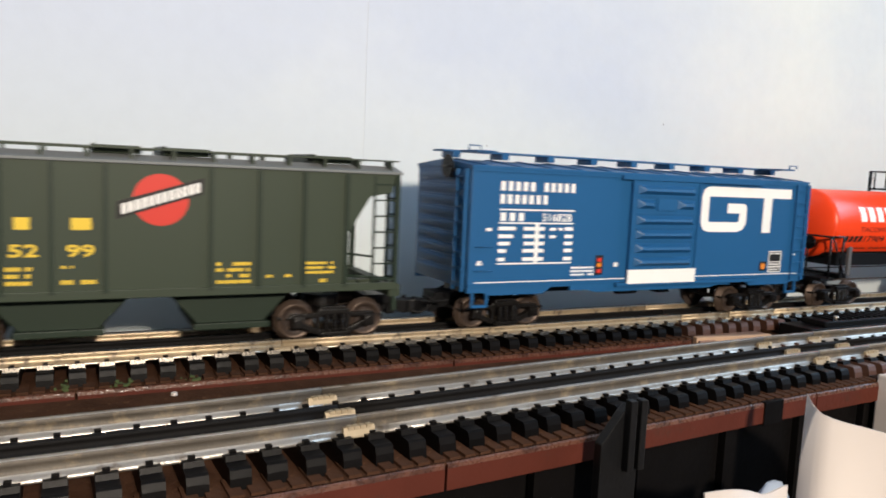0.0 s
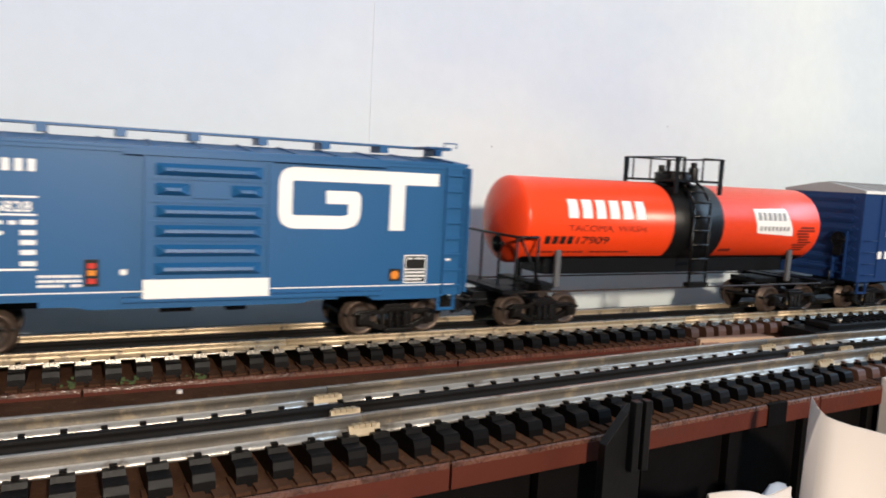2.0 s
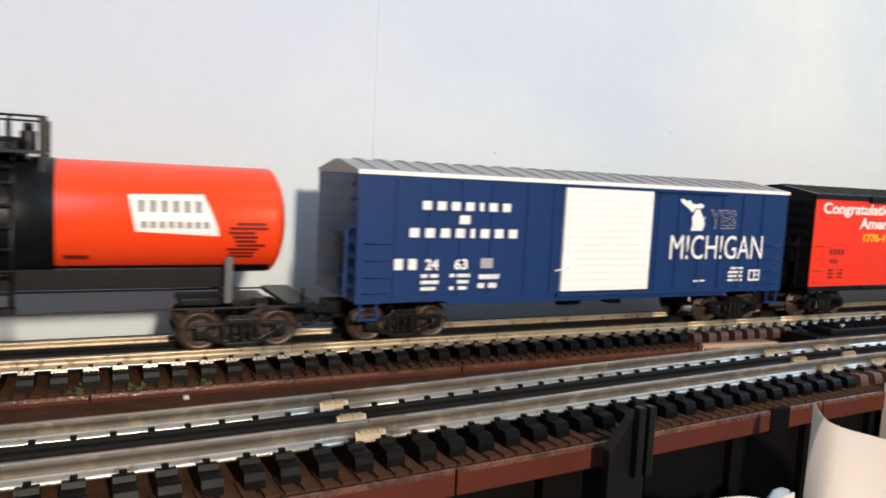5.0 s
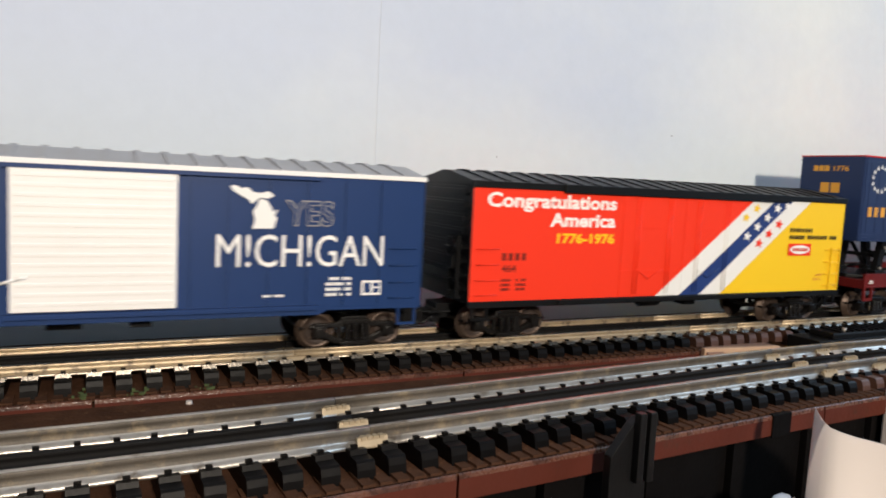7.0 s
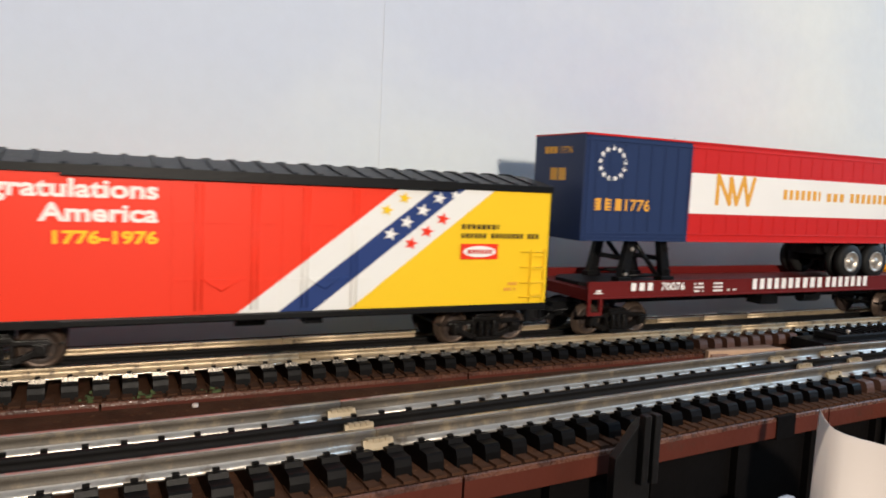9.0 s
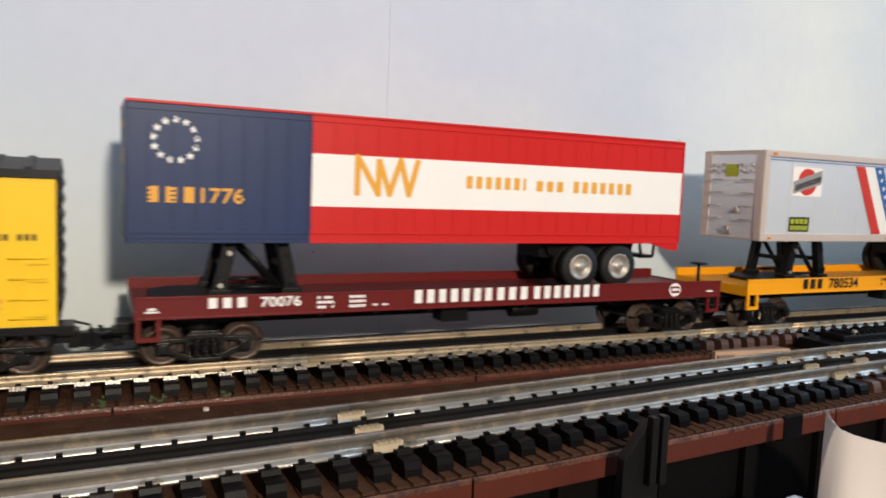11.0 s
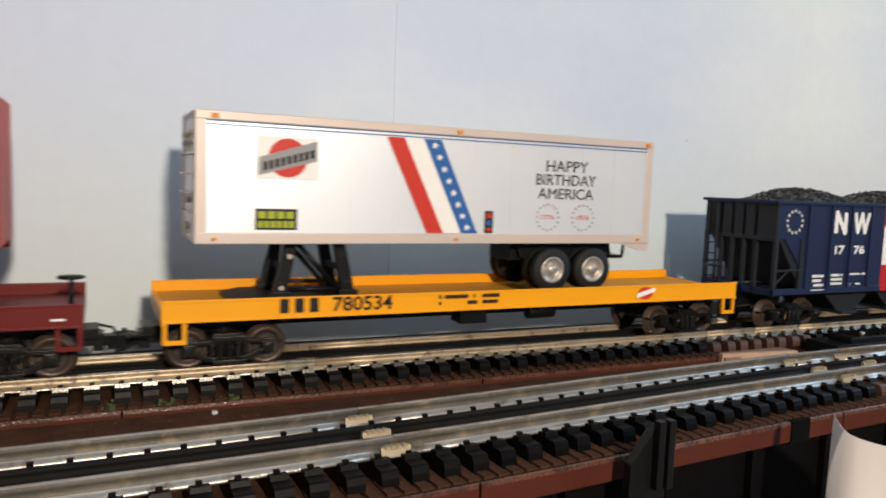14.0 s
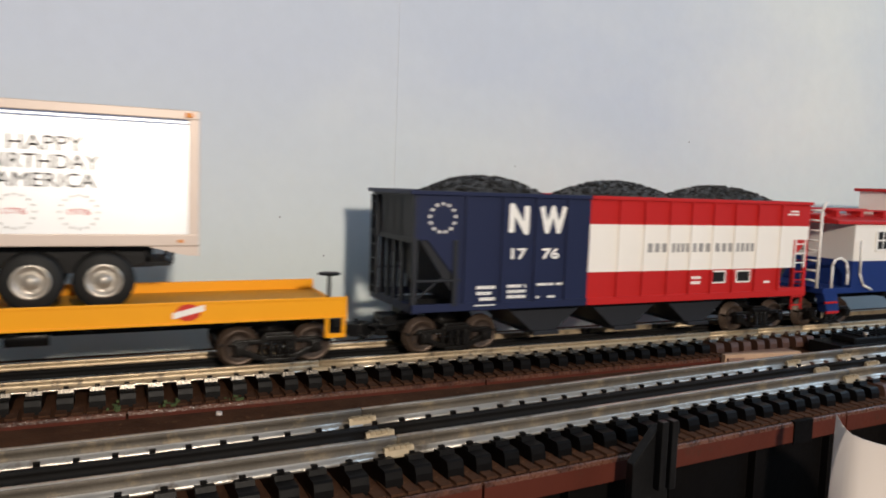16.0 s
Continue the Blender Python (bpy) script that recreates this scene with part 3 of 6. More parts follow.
def new_car(name, x_front, length, label, trucks=None, group="cars of the train"):
    """Root of a car with two trucks and couplers. x_front: where its front end stands at the start, in mm."""
    root = tagged(new(name), label, "freight car", group)
    CARS.append((root, x_front))
    for x in trucks or (30.5, length - 30.5):
        tr = shared("truck", TRUCK, root, pose(x * 0.001, 0, 0))
        for e in (-1, 1):
            w = shared("wheelset", WHEELSET, tr, pose(e * 0.018, 0, WHEEL_R))
            WHEELS.append((w, e * 0.018, x + x_front))
    shared("coupler", COUPLER, root, pose(0.001 * (3 if not trucks else trucks[0] - 29), 0, 0.001))
    shared("coupler", COUPLER, root, pose(0.001 * (length - 3 if not trucks else trucks[1] + 29), 0, 0.001, 0, 0, 180))
    return root


def ladder(bm, x0, x1, z0, z1, y, n, r=0.55, out=1.6):
    for x in (x0, x1):
        box(bm, x - r, x + r, y - out, y - out + 1.0, z0, z1)
    for i in range(n):
        z = z0 + (z1 - z0) * (i + 0.5) / n
        box(bm, x0, x1, y - out - 0.1, y - out + 0.7, z - 0.4, z + 0.4)
    for z in (z0 + 2, z1 - 2):
        for x in (x0, x1):
            box(bm, x - 0.4, x + 0.4, y - out + 0.5, y + 0.1, z - 0.4, z + 0.4)


def grab(bm, x0, x1, z, y, r=0.35):
    bar(bm, [(x0, y, z), (x0, y - 1.3, z), (x1, y - 1.3, z), (x1, y, z)], r)


def end_ladder(bm, x, s, y0, y1, z0, z1, n):
    """Ladder on an end wall at x; s: -1 front end, 1 rear end."""
    for y in (y0, y1):
        box(bm, min(x, x + s * 1.8), max(x, x + s * 1.8), y - 0.5, y + 0.5, z0, z1)
    for i in range(n):
        z = z0 + (z1 - z0) * (i + 0.5) / n
        box(bm, min(x + s * 1.0, x + s * 1.8), max(x + s * 1.0, x + s * 1.8), y0, y1, z - 0.4, z + 0.4)


def corrugations(parent, mat, x, s, w, z0, z1, n, depth=2.2):
    """Horizontal pressed ribs on an end wall."""
    h = (z1 - z0) / n
    for i in range(n):
        z = z0 + h * (i + 0.5)
        bm = bmesh.new()
        prism(bm, [(-w + 3, z - h * 0.10), (-w + 7, z - h * 0.36), (w - 7, z - h * 0.36), (w - 3, z - h * 0.10), (w - 3, z + h * 0.10), (w - 7, z + h * 0.36), (-w + 7, z + h * 0.36), (-w + 3, z + h * 0.10)], x - 0.1 * s, x + s * depth * 0.6, "yz")
        box(bm, min(x, x + s * depth), max(x, x + s * depth), -w + 7, w - 7, z - h * 0.16, z + h * 0.16)
        cp("end_rib", bm, mat, parent, bevel=0.2)


def underframe(root, length, z, mat, depth=6):
    bm = bmesh.new()
    box(bm, 8, length - 8, -9, 9, z - depth, z)
    for x in (length * 0.36, length * 0.64):
        box(bm, x - 2, x + 2, -26, 26, z - depth * 0.6, z)
    cyl(bm, (length * 0.44, -16, z - 4), (length * 0.44 + 14, -16, z - 4), 4.0, 14)
    box(bm, length * 0.55, length * 0.55 + 9, -22, -13, z - 7, z - 0.5)
    cp("underframe", bm, mat, root, "black underframe with brake gear", 0.2)


# ---- dark green covered hopper ----


def covered_hopper(x_front):
    L, W, A = 277, 32.2, 48
    root = new_car("covered_hopper_car", x_front, L, "dark green covered hopper car with roof hatches and red emblem", trucks=(A + 30.5, L - 30.5))
    z0, zt = 28.0, 83.0
    # side sheets with the sloped ends cut away
    for s in (-1, 1):
        bm = bmesh.new()
        prism(bm, [(A + 29, z0), (L - 29, z0), (L - 29, 52), (L - 17, 72), (L - 6, 74), (L - 4, zt), (A + 4, zt), (A + 6, 74), (A + 17, 72), (A + 29, 52)], s * W, s * (W - 1.4))
        cp("side_sheet", bm, M["hop_green"], root, "dark green side sheet", 0.25)
    bm = bmesh.new()
    prism(bm, [(A + 45, z0), (L - 45, z0), (L - 29.5, 50), (L - 18, 71), (L - 8, 76), (L - 7, zt), (A + 7, zt), (A + 8, 76), (A + 18, 71), (A + 29.5, 50)], -W + 1.5, W - 1.5)
    cp("body", bm, M["hop_green"], root, "dark green sloped hopper body", 0.25)
    bm = bmesh.new()
    prism(bm, [(-W - 1, zt), (-W - 1, zt + 1.2), (-22, zt + 4), (22, zt + 4), (W + 1, zt + 1.2), (W + 1, zt)], A + 1, L - 1, "yz")
    cp("roof", bm, M["hop_roof"], root, "weathered grey roof", 0.25)
    bm = bmesh.new()
    for s in (-1, 1):
        for k in range(5):
            box(bm, A + 2, L - 2, s * 26 - 3.6 + k * 1.5, s * 26 - 2.6 + k * 1.5, zt + 6.2, zt + 6.9)
        for i in range(14):
            x = A + 6 + i * (L - A - 12) / 13
            box(bm, x - 0.6, x + 0.6, s * 26 - 4, s * 26 + 4, zt + 2, zt + 6.2)
    cp("running_board", bm, M["hop_green"], root, "green roof running boards")
    for x in (82, 149, 177, 243):
        bm = bmesh.new()
        box(bm, x - 9.5, x + 9.5, -24, -12, zt + 4.2, zt + 7.6)
        box(bm, x - 8, x + 8, 12, 24, zt + 4.2, zt + 7.6)
        box(bm, x - 9.5, x - 8.5, -25, 25, zt + 4, zt + 8.2)
        cp("roof_hatch", bm, M["hop_green"], root, "green roof hatch", 0.5)
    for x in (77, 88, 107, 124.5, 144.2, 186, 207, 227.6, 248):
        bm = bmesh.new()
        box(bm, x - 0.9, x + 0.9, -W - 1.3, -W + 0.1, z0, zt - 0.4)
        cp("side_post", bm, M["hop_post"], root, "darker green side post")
    bm = bmesh.new()
    for s in (-1, 1):
        box(bm, A + 2, L - 2, s * W - 1.0, s * W + 1.0, 25.6, 29.4)
    box(bm, A, A + 6, -W, W, 22, 28)
    box(bm, L - 6, L, -W, W, 22, 28)
    box(bm, A + 6, L - 6, -7, 7, 21, 27)
    cp("side_sill", bm, M["hop_green"], root, "green side sill", 0.3)
    bm = bmesh.new()
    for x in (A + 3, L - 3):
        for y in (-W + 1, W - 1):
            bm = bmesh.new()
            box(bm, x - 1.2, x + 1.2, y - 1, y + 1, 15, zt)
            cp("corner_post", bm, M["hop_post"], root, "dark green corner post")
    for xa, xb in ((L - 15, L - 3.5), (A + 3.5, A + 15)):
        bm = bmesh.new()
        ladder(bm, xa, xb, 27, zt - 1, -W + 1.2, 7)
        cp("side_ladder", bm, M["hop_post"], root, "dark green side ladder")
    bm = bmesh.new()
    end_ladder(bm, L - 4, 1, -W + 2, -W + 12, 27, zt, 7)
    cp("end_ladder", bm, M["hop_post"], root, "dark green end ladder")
    for xb, za, zb, r in ((L - 4, 33, 31, 0.7), (L - 14, 44, 42, 0.6)):
        bm = bmesh.new()
        bar(bm, [(L - 28, -W + 1, za), (xb, -W + 1, zb)], r)
        cp("brace_rod", bm, M["hop_post"], root, "dark green brace rod")
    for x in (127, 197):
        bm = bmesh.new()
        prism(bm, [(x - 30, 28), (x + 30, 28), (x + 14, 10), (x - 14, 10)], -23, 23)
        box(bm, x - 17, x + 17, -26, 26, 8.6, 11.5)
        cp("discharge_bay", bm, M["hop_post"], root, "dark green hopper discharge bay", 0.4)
    y = -W - 0.05
    bm = bmesh.new()
    prism(bm, [(165.5 + 11.2 * math.cos(k * math.pi / 20), 68 + 11.2 * math.sin(k * math.pi / 20)) for k in range(40)], y - 0.12, y)
    cp("emblem_disc", bm, M["red_print"], root, "round red emblem")
    poly("emblem_bar", [(148, 59.5), (182.5, 71.0), (183, 78.0), (148.4, 67)], y - 0.13, M["black_print"], root)
    bm = bmesh.new()
    for k in range(12):
        x = 150.2 + k * 2.65
        z = 61.6 + (x - 150.2) * 0.325
        prism(bm, [(x, z), (x + 1.9, z + 0.6), (x + 1.9, z + 5.0), (x, z + 4.4)], y - 0.42, y - 0.2)
    cp("emblem_bars", bm, M["white"], root, "plain white bars on the emblem")
    rects("name_bars", [(111.5, 117, 54.8, 59.8), (131.5, 139, 54.8, 59.8)], y, M["yellow_print"], root, "plain yellow bars")
    lettering("52", 109.5, 120, 43.6, 48.9, y, M["yellow_print"], root, 0.02)
    lettering("99", 129.7, 140.2, 43.5, 48.8, y, M["yellow_print"], root, 0.02)
    small_print(108.4, 117.5, 31.5, 40.2, 3, y, M["yellow_print"], root, 3)
    small_print(127.8, 140.7, 31.4, 34.6, 1, y, M["yellow_print"], root, 4)
    small_print(128, 133, 38.4, 40.4, 1, y, M["yellow_print"], root, 9)
    small_print(188.5, 203.5, 30.2, 41.1, 4, y, M["yellow_print"], root, 5)
    small_print(208, 222, 32.6, 34.9, 1, y, M["yellow_print"], root, 6)
    small_print(229, 243.5, 34, 40.7, 3, y, M["yellow_print"], root, 7)
    small_print(234, 239, 29.6, 32.6, 1, y, M["yellow_print"], root, 8)
    return root


covered_hopper(-133.0)

# ---- blue boxcar ----


def blue_boxcar(x_front):
    L, W = 257, 32.5
    root = new_car("blue_boxcar", x_front, L, "blue boxcar with ribbed door, roof walk and white logo")
    P = M["gt_blue"]
    bm = bmesh.new()
    box(bm, 0, L, -W, W, 24, 89)
    cp("body", bm, P, root, "blue steel sides and ends", 0.4)
    bm = bmesh.new()
    prism(bm, [(-W - 0.9, 88.6), (-W - 0.9, 90.0), (0, 93.2), (W + 0.9, 90.0), (W + 0.9, 88.6)], -0.6, L + 0.6, "yz")
    for i in range(13):
        x = 8 + i * (L - 16) / 12
        prism(bm, [(-W - 0.9, 89.6), (-W - 0.9, 90.7), (0, 93.8), (W + 0.9, 90.7), (W + 0.9, 89.6)], x - 0.8, x + 0.8, "yz")
    cp("roof", bm, P, root, "blue panelled peaked roof", 0.15)
    bm = bmesh.new()
    for k in range(3):
        box(bm, -4, L + 4, -6.2 + k * 4.3, -2.3 + k * 4.3, 97.2, 98.2)
    for i in range(9):
        x = 4 + i * (L - 8) / 8
        box(bm, x - 2.2, x + 2.2, -7, 7, 94.0, 97.2)
    for e in (12, L - 12):
        for k in range(3):
            box(bm, e - 6 + k * 4.2, e - 2.4 + k * 4.2, -26, -6.4, 97.2, 98.2)
    bar(bm, [(2, -24, 98), (2, -24, 100.5), (9, -24, 100.5), (9, -24, 98)], 0.4)
    bar(bm, [(L - 9, -24, 98), (L - 9, -24, 100.5), (L - 2, -24, 100.5), (L - 2, -24, 98)], 0.4)
    cp("running_board", bm, P, root, "blue slatted roof walk")
    # sill with cut-outs over the trucks
    bm = bmesh.new()
    for s in (-1, 1):
        prism(bm, [(0, 24.4), (0, 22), (9, 22), (14, 20.4), (48, 20.4), (53, 24), (66, 24), (66, 21.5), (78, 21.5), (84, 20.0), (L - 84, 20.0), (L - 78, 21.5), (L - 66, 21.5), (L - 66, 24), (L - 53, 24), (L - 48, 20.4), (L - 14, 20.4), (L - 9, 22), (L, 22), (L, 24.4)], s * W, s * (W - 1.5))
        box(bm, 0, L, min(s * W, s * (W + 0.5)), max(s * W, s * (W + 0.5)), 25.6, 27.2)
        box(bm, 0, L, min(s * W, s * (W + 0.6)), max(s * W, s * (W + 0.6)), 87.0, 88.8)
    cp("side_sill", bm, P, root, "blue notched side sill")
    corrugations(root, P, 0, -1, W, 28, 88, 9)
    corrugations(root, P, L, 1, W, 28, 88, 9)
    # door
    y = -W
    door = bmesh.new()
    box(door, 105, 158, y - 1.7, y + 0.1, 26, 86)
    door_ob = cp("door", door, P, root, "blue sliding door with pressed ribs", 0.3)
    for i, z in enumerate((80.5, 72, 62.5, 54, 45.5, 37.5)):
        bm = bmesh.new()
        spans = [(109, 154)] if i != 1 else [(109, 123), (140, 154)]
        for a, b in spans:
            vs = [bm.verts.new(c) for c in ((a, y - 1.6, z - 2.7), (b, y - 1.6, z - 2.7), (b, y - 1.6, z + 2.7), (a, y - 1.6, z + 2.7), (a + 4, y - 4.6, z - 0.6), (b - 4, y - 4.6, z - 0.6), (b - 4, y - 4.2, z + 0.8), (a + 4, y - 4.2, z + 0.8))]
            for q in ((0, 1, 5, 4), (1, 2, 6, 5), (2, 3, 7, 6), (3, 0, 4, 7), (4, 5, 6, 7), (3, 2, 1, 0)):
                bm.faces.new([vs[i] for i in q])
        cp("door_rib", bm, P, door_ob)
    bm = bmesh.new()
    box(bm, 124, 139, y - 2.6, y - 1.6, 68.5, 76)
    cp("door_plate", bm, P, door_ob)
    bm = bmesh.new()
    for z in (50, 58, 66.6, 76.6):
        box(bm, 106, 157, y - 2.2, y - 1.6, z - 0.35, z + 0.35)
    for x in (105.6, 157.4):
        box(bm, x - 0.8, x + 0.8, y - 2.6, y - 1.5, 26, 86)
    cp("door_frame", bm, P, door_ob)
    for a, b in ((86.2, 88.6), (23.2, 25.2)):
        bm = bmesh.new()
        box(bm, 97, 213, y - 2.5, y + 0.1, a, b)
        cp("door_track", bm, P, root, "blue door track")
    rects("placard", [(104.5, 157.6, 24.6, 33.0)], y - 2.3, M["white"], root, "blank white placard under the door", 0.5)
    # ladders, grab irons, steps, brake wheel
    bm = bmesh.new()
    ladder(bm, 246, 256, 23, 88, -W, 8)
    ladder(bm, L + 2.6, L + 2.7, 23, 88, -W + 1.5, 8)
    end_ladder(bm, L + 1.5, 1, -W + 1.5, -W + 11, 23, 88, 8)
    cp("side_ladder", bm, P, root, "blue side ladder")
    bm = bmesh.new()
    end_ladder(bm, -1.5, -1, -W + 1.5, -W + 11, 23, 88, 8)
    cp("end_ladder", bm, P, root, "blue end ladder")
    for z in (34, 47):
        bm = bmesh.new()
        grab(bm, 4, 14, z, -W)
        cp("grab_iron", bm, P, root)
    for x in (3, L - 13):
        bm = bmesh.new()
        for a, b, c, d in ((x, x + 1.4, 15, 24), (x + 8.6, x + 10, 15, 24), (x, x + 10, 14, 15.4)):
            box(bm, a, b, -W + 0.2, -W + 1.6, c, d)
        cp("corner_step", bm, P, root, "blue stirrup step")
    bm = bmesh.new()
    lathe(bm, [(-4.4, 6.4), (-3.6, 6.4), (-3.6, 5.2), (-4.4, 5.2), (-4.4, 6.4)], 20, "x", (0, -12, 89))
    cyl(bm, (-4, -12, 83), (-4, -12, 95), 0.7)
    cyl(bm, (-4, -18, 89), (-4, -6, 89), 0.7)
    box(bm, -4, 0, -15, -9, 83, 88)
    cp("brake_wheel", bm, M["black"], root, "black brake wheel on the end")
    underframe(root, L, 23, M["black"])
    # markings
    y = -W - 0.05
    W_ = M["white"]
    bars("#####", 17.6, 38.9, 77.2, 82.2, y, W_, root, "plain white name bars")
    bars("#####", 45, 65.3, 77.2, 82.2, y, W_, root)
    bars("#######", 17.6, 47.3, 70.2, 75.2, y, W_, root)
    rects("rule_line", [(17.5, 66, 66.6, 67.4), (17.5, 65.6, 59.4, 60.2), (17, 65.4, 37.2, 38.0), (40.4, 42.8, 38, 59.4), (4, L - 4, 27.3, 27.8)], y - 0.02, W_, root, "thin white rules")
    bars("###", 18.2, 32.7, 60.9, 65.4, y, W_, root)
    lettering("516828", 44.5, 64, 60.9, 65.3, y, W_, root, 0.015)
    for i, z in enumerate((55.8, 51.6, 47.6, 43.6, 39.0)):
        rects("small_print", [(17.4, (28, 26.4, 24.6, 22.6, 22.0)[i], z, z + 2.0), (33 + (i == 2) * 0.6, 40.2, z, z + 2.0), (43.0, 46.5, z, z + 2), (60, 65.4, z, z + 2)], y, W_, root, "unreadable fine print bars")
    rects("small_print", [(50, 54, 55.8, 57.4), (56, 58.5, 55.8, 57.4), (50, 54, 51.6, 53.2), (9.8, 13.2, 55.4, 57.0)], y, W_, root)
    small_print(65.8, 81.6, 29.6, 35.6, 3, y, W_, root, 12, 0.95)
    rects("label_plate", [(82.6, 88, 30.1, 41.6)], y, M["black_print"], root, "black plate with coloured dots")
    for z, m in ((39, "red_print"), (36, "amber"), (32.5, "red_print")):
        rects("label_dot", [(83.8, 86.8, z - 1.2, z + 1.0)], y - 0.14, M[m], root)
    rects("small_print", [(96, 98.6, 34.8, 37.2), (4.6, 8.4, 37.0, 37.9), (5.4, 7.6, 38.0, 39.2), (247.5, 250, 40, 41)], y, W_, root)
    rects("label_plate", [(216.8, 223, 29.8, 36)], y, M["black_print"], root, "black square with amber dot")
    bm = bmesh.new()
    prism(bm, [(219.9 + 2.1 * math.cos(k * math.pi / 8), 32.9 + 2.1 * math.sin(k * math.pi / 8)) for k in range(16)], y - 0.3, y)
    cp("label_dot", bm, M["amber"], root, "amber dot")
    rects("label_plate", [(224.8, 236.8, 28.6, 43)], y, M["black_print"], root, "black and white stencil plate")
    rects("label_edge", [(224.8, 225.4, 28.6, 43), (236.2, 236.8, 28.6, 43), (225.4, 236.2, 28.6, 29.2), (225.4, 236.2, 42.4, 43), (225.4, 236.2, 35.4, 35.9)], y - 0.14, W_, root, "white edge lines")
    small_print(226, 235.8, 29.6, 35, 3, y - 0.1, W_, root, 21, 0.8)
    small_print(226.6, 235.2, 40.4, 42, 1, y - 0.1, W_, root, 22, 0.7)
    bm = bmesh.new()
    w = 6.3
    stroke(bm, [(241.6, 81.2), (168, 81.2), (165.6, 80.3), (164.6, 77.8), (164.6, 62.4), (165.6, 59.9), (168, 58.8), (192.6, 58.8), (196.2, 59.8), (197.7, 62.4), (197.7, 70.8), (183.8, 70.8)], w, y)
    box(bm, 215.9, 223.6, y - 0.14, y, 55.2, 80)
    cp("logo", bm, W_, root, "large white angular logo")
    return root


blue_boxcar(181.7)

# ---- orange tank car ----


M["leg_grey"] = node_mat("dull_grey_plastic", (0.10, 0.10, 0.105), 0.5, 0, 0.2, 90)


def tank_car(x_front):
    root = new_car("tank_car", x_front, 250, "orange-red tank car with black centre band and platform", trucks=(19, 228))
    R0, ZC = 25.8, 60.2
    bm = bmesh.new()
    seg = 48
    prof = [(-3, 1), (-2.2, 10), (-0.6, 17), (1.0, 21.4), (2.4, 23.9), (3.6, 25.2), (4.8, R0), (5.8, R0), (109.4, R0), (109.5, R0 + 0.2), (151, R0 + 0.2), (151.1, R0), (242, R0), (243, R0), (244.2, 25.2), (245.4, 23.9), (246.8, 21.4), (248.4, 17), (250.2, 10), (251, 1)]
    rings = lathe(bm, prof, seg, "x", (0, 0, ZC))
    bm.faces.ensure_lookup_table()
    for f in bm.faces:
        c = f.calc_center_median()
        if 109.3 < c.x < 151.2 or (c.z < 39.5 and 8 < c.x < 242):
            f.material_index = 1
    cp("tank", bm, [M["orange"], M["black"]], root, "orange-red tank shell with black belly and band")
    bm = bmesh.new()
    for x in (19, 228):
        box(bm, x - 26, x + 14, -11, 11, 19.5, 22.6)
        box(bm, x - 4, x + 4, -23, 23, 19.5, 24)
    box(bm, 24, 224, -13, 13, 28.6, 38)
    cp("frame", bm, M["black"], root, "black tank car frame", 0.3)
    for y in (-27.5, 27.5):
        bm = bmesh.new()
        bar(bm, [(-2, y, 21.0), (250, y, 21.0)], 0.55)
        cp("side_rod", bm, M["wheelface"], root, "thin rusty brown side rod")
    for x in (28, 222):
        for y in (-20, 20):
            bm = bmesh.new()
            box(bm, x - 1.7, x + 1.7, y - 1.2, y + 1.2, 22, 44)
            cp("support_leg", bm, M["leg_grey"], root, "grey tank support", 0.3)
    # end platforms and railings
    for x, s in ((-5, -1), (255, 1)):
        bm = bmesh.new()
        box(bm, x - 7, x + 7, -28, 28, 20.2, 22.4)
        if s > 0:
            bar(bm, [(x, -28, 22), (x, -28, 30)], 0.8)
            cp("end_platform", bm, M["black"], root, "black end platform")
            continue
        bar(bm, [(x, -28, 22), (x, -28, 52), (x, 28, 52), (x, 28, 22)], 0.8)
        bar(bm, [(x - s * 18, -28, 22), (x - s * 2, -28, 52)], 0.7)
        bar(bm, [(x, -28, 52), (x - s * 14, -28, 52), (x - s * 14, -27, 24)], 0.8)
        bar(bm, [(x, -10, 22), (x, -10, 52)], 0.7)
        bar(bm, [(x, 10, 22), (x, 10, 52)], 0.7)
        cp("end_railing", bm, M["black"], root, "black end platform with railing")
    bm = bmesh.new()
    lathe(bm, [(-9.5, 5.0), (-8.7, 5.0), (-8.7, 4.0), (-9.5, 4.0), (-9.5, 5.0)], 18, "x", (0, -14, 47))
    cyl(bm, (-9.1, -18.8, 47), (-9.1, -9.2, 47), 0.6)
    cyl(bm, (-9.1, -14, 42), (-9.1, -14, 52), 0.6)
    cyl(bm, (-9, -14, 47), (-5, -14, 47), 1.0)
    cp("brake_wheel", bm, M["black"], root, "black brake wheel")
    # dome platform with railing, valves
    bm = bmesh.new()
    for k in range(4):
        box(bm, 109, 148, -24 + k * 4.2, -20.4 + k * 4.2, 87.4, 88.8)
        box(bm, 109, 148, 8 + k * 4.2, 11.6 + k * 4.2, 87.4, 88.8)
    box(bm, 109, 114, -8, 8, 87.4, 88.8)
    box(bm, 143, 148, -8, 8, 87.4, 88.8)
    for x in (110, 147):
        for y in (-23.4, 23.4):
            prism(bm, [(x - 1.3, 80), (x + 1.3, 80), (x + 1.6, 103), (x - 1.6, 103)], y - 0.6, y + 0.6)
    for y in (-23.4, 23.4):
        bar(bm, [(110, y, 102.6), (114, y, 102.6)] if y < 0 else [(110, y, 102.6), (147, y, 102.6)], 0.6)
        bar(bm, [(131, y, 88), (131, y, 102.6), (147, y, 102.6)], 0.6)
        bar(bm, [(116, y, 88), (116, y, 102.6), (110, y, 102.6)], 0.6)
    for x in (110, 147):
        bar(bm, [(x, -23.4, 102.6), (x, 23.4, 102.6)], 0.6)
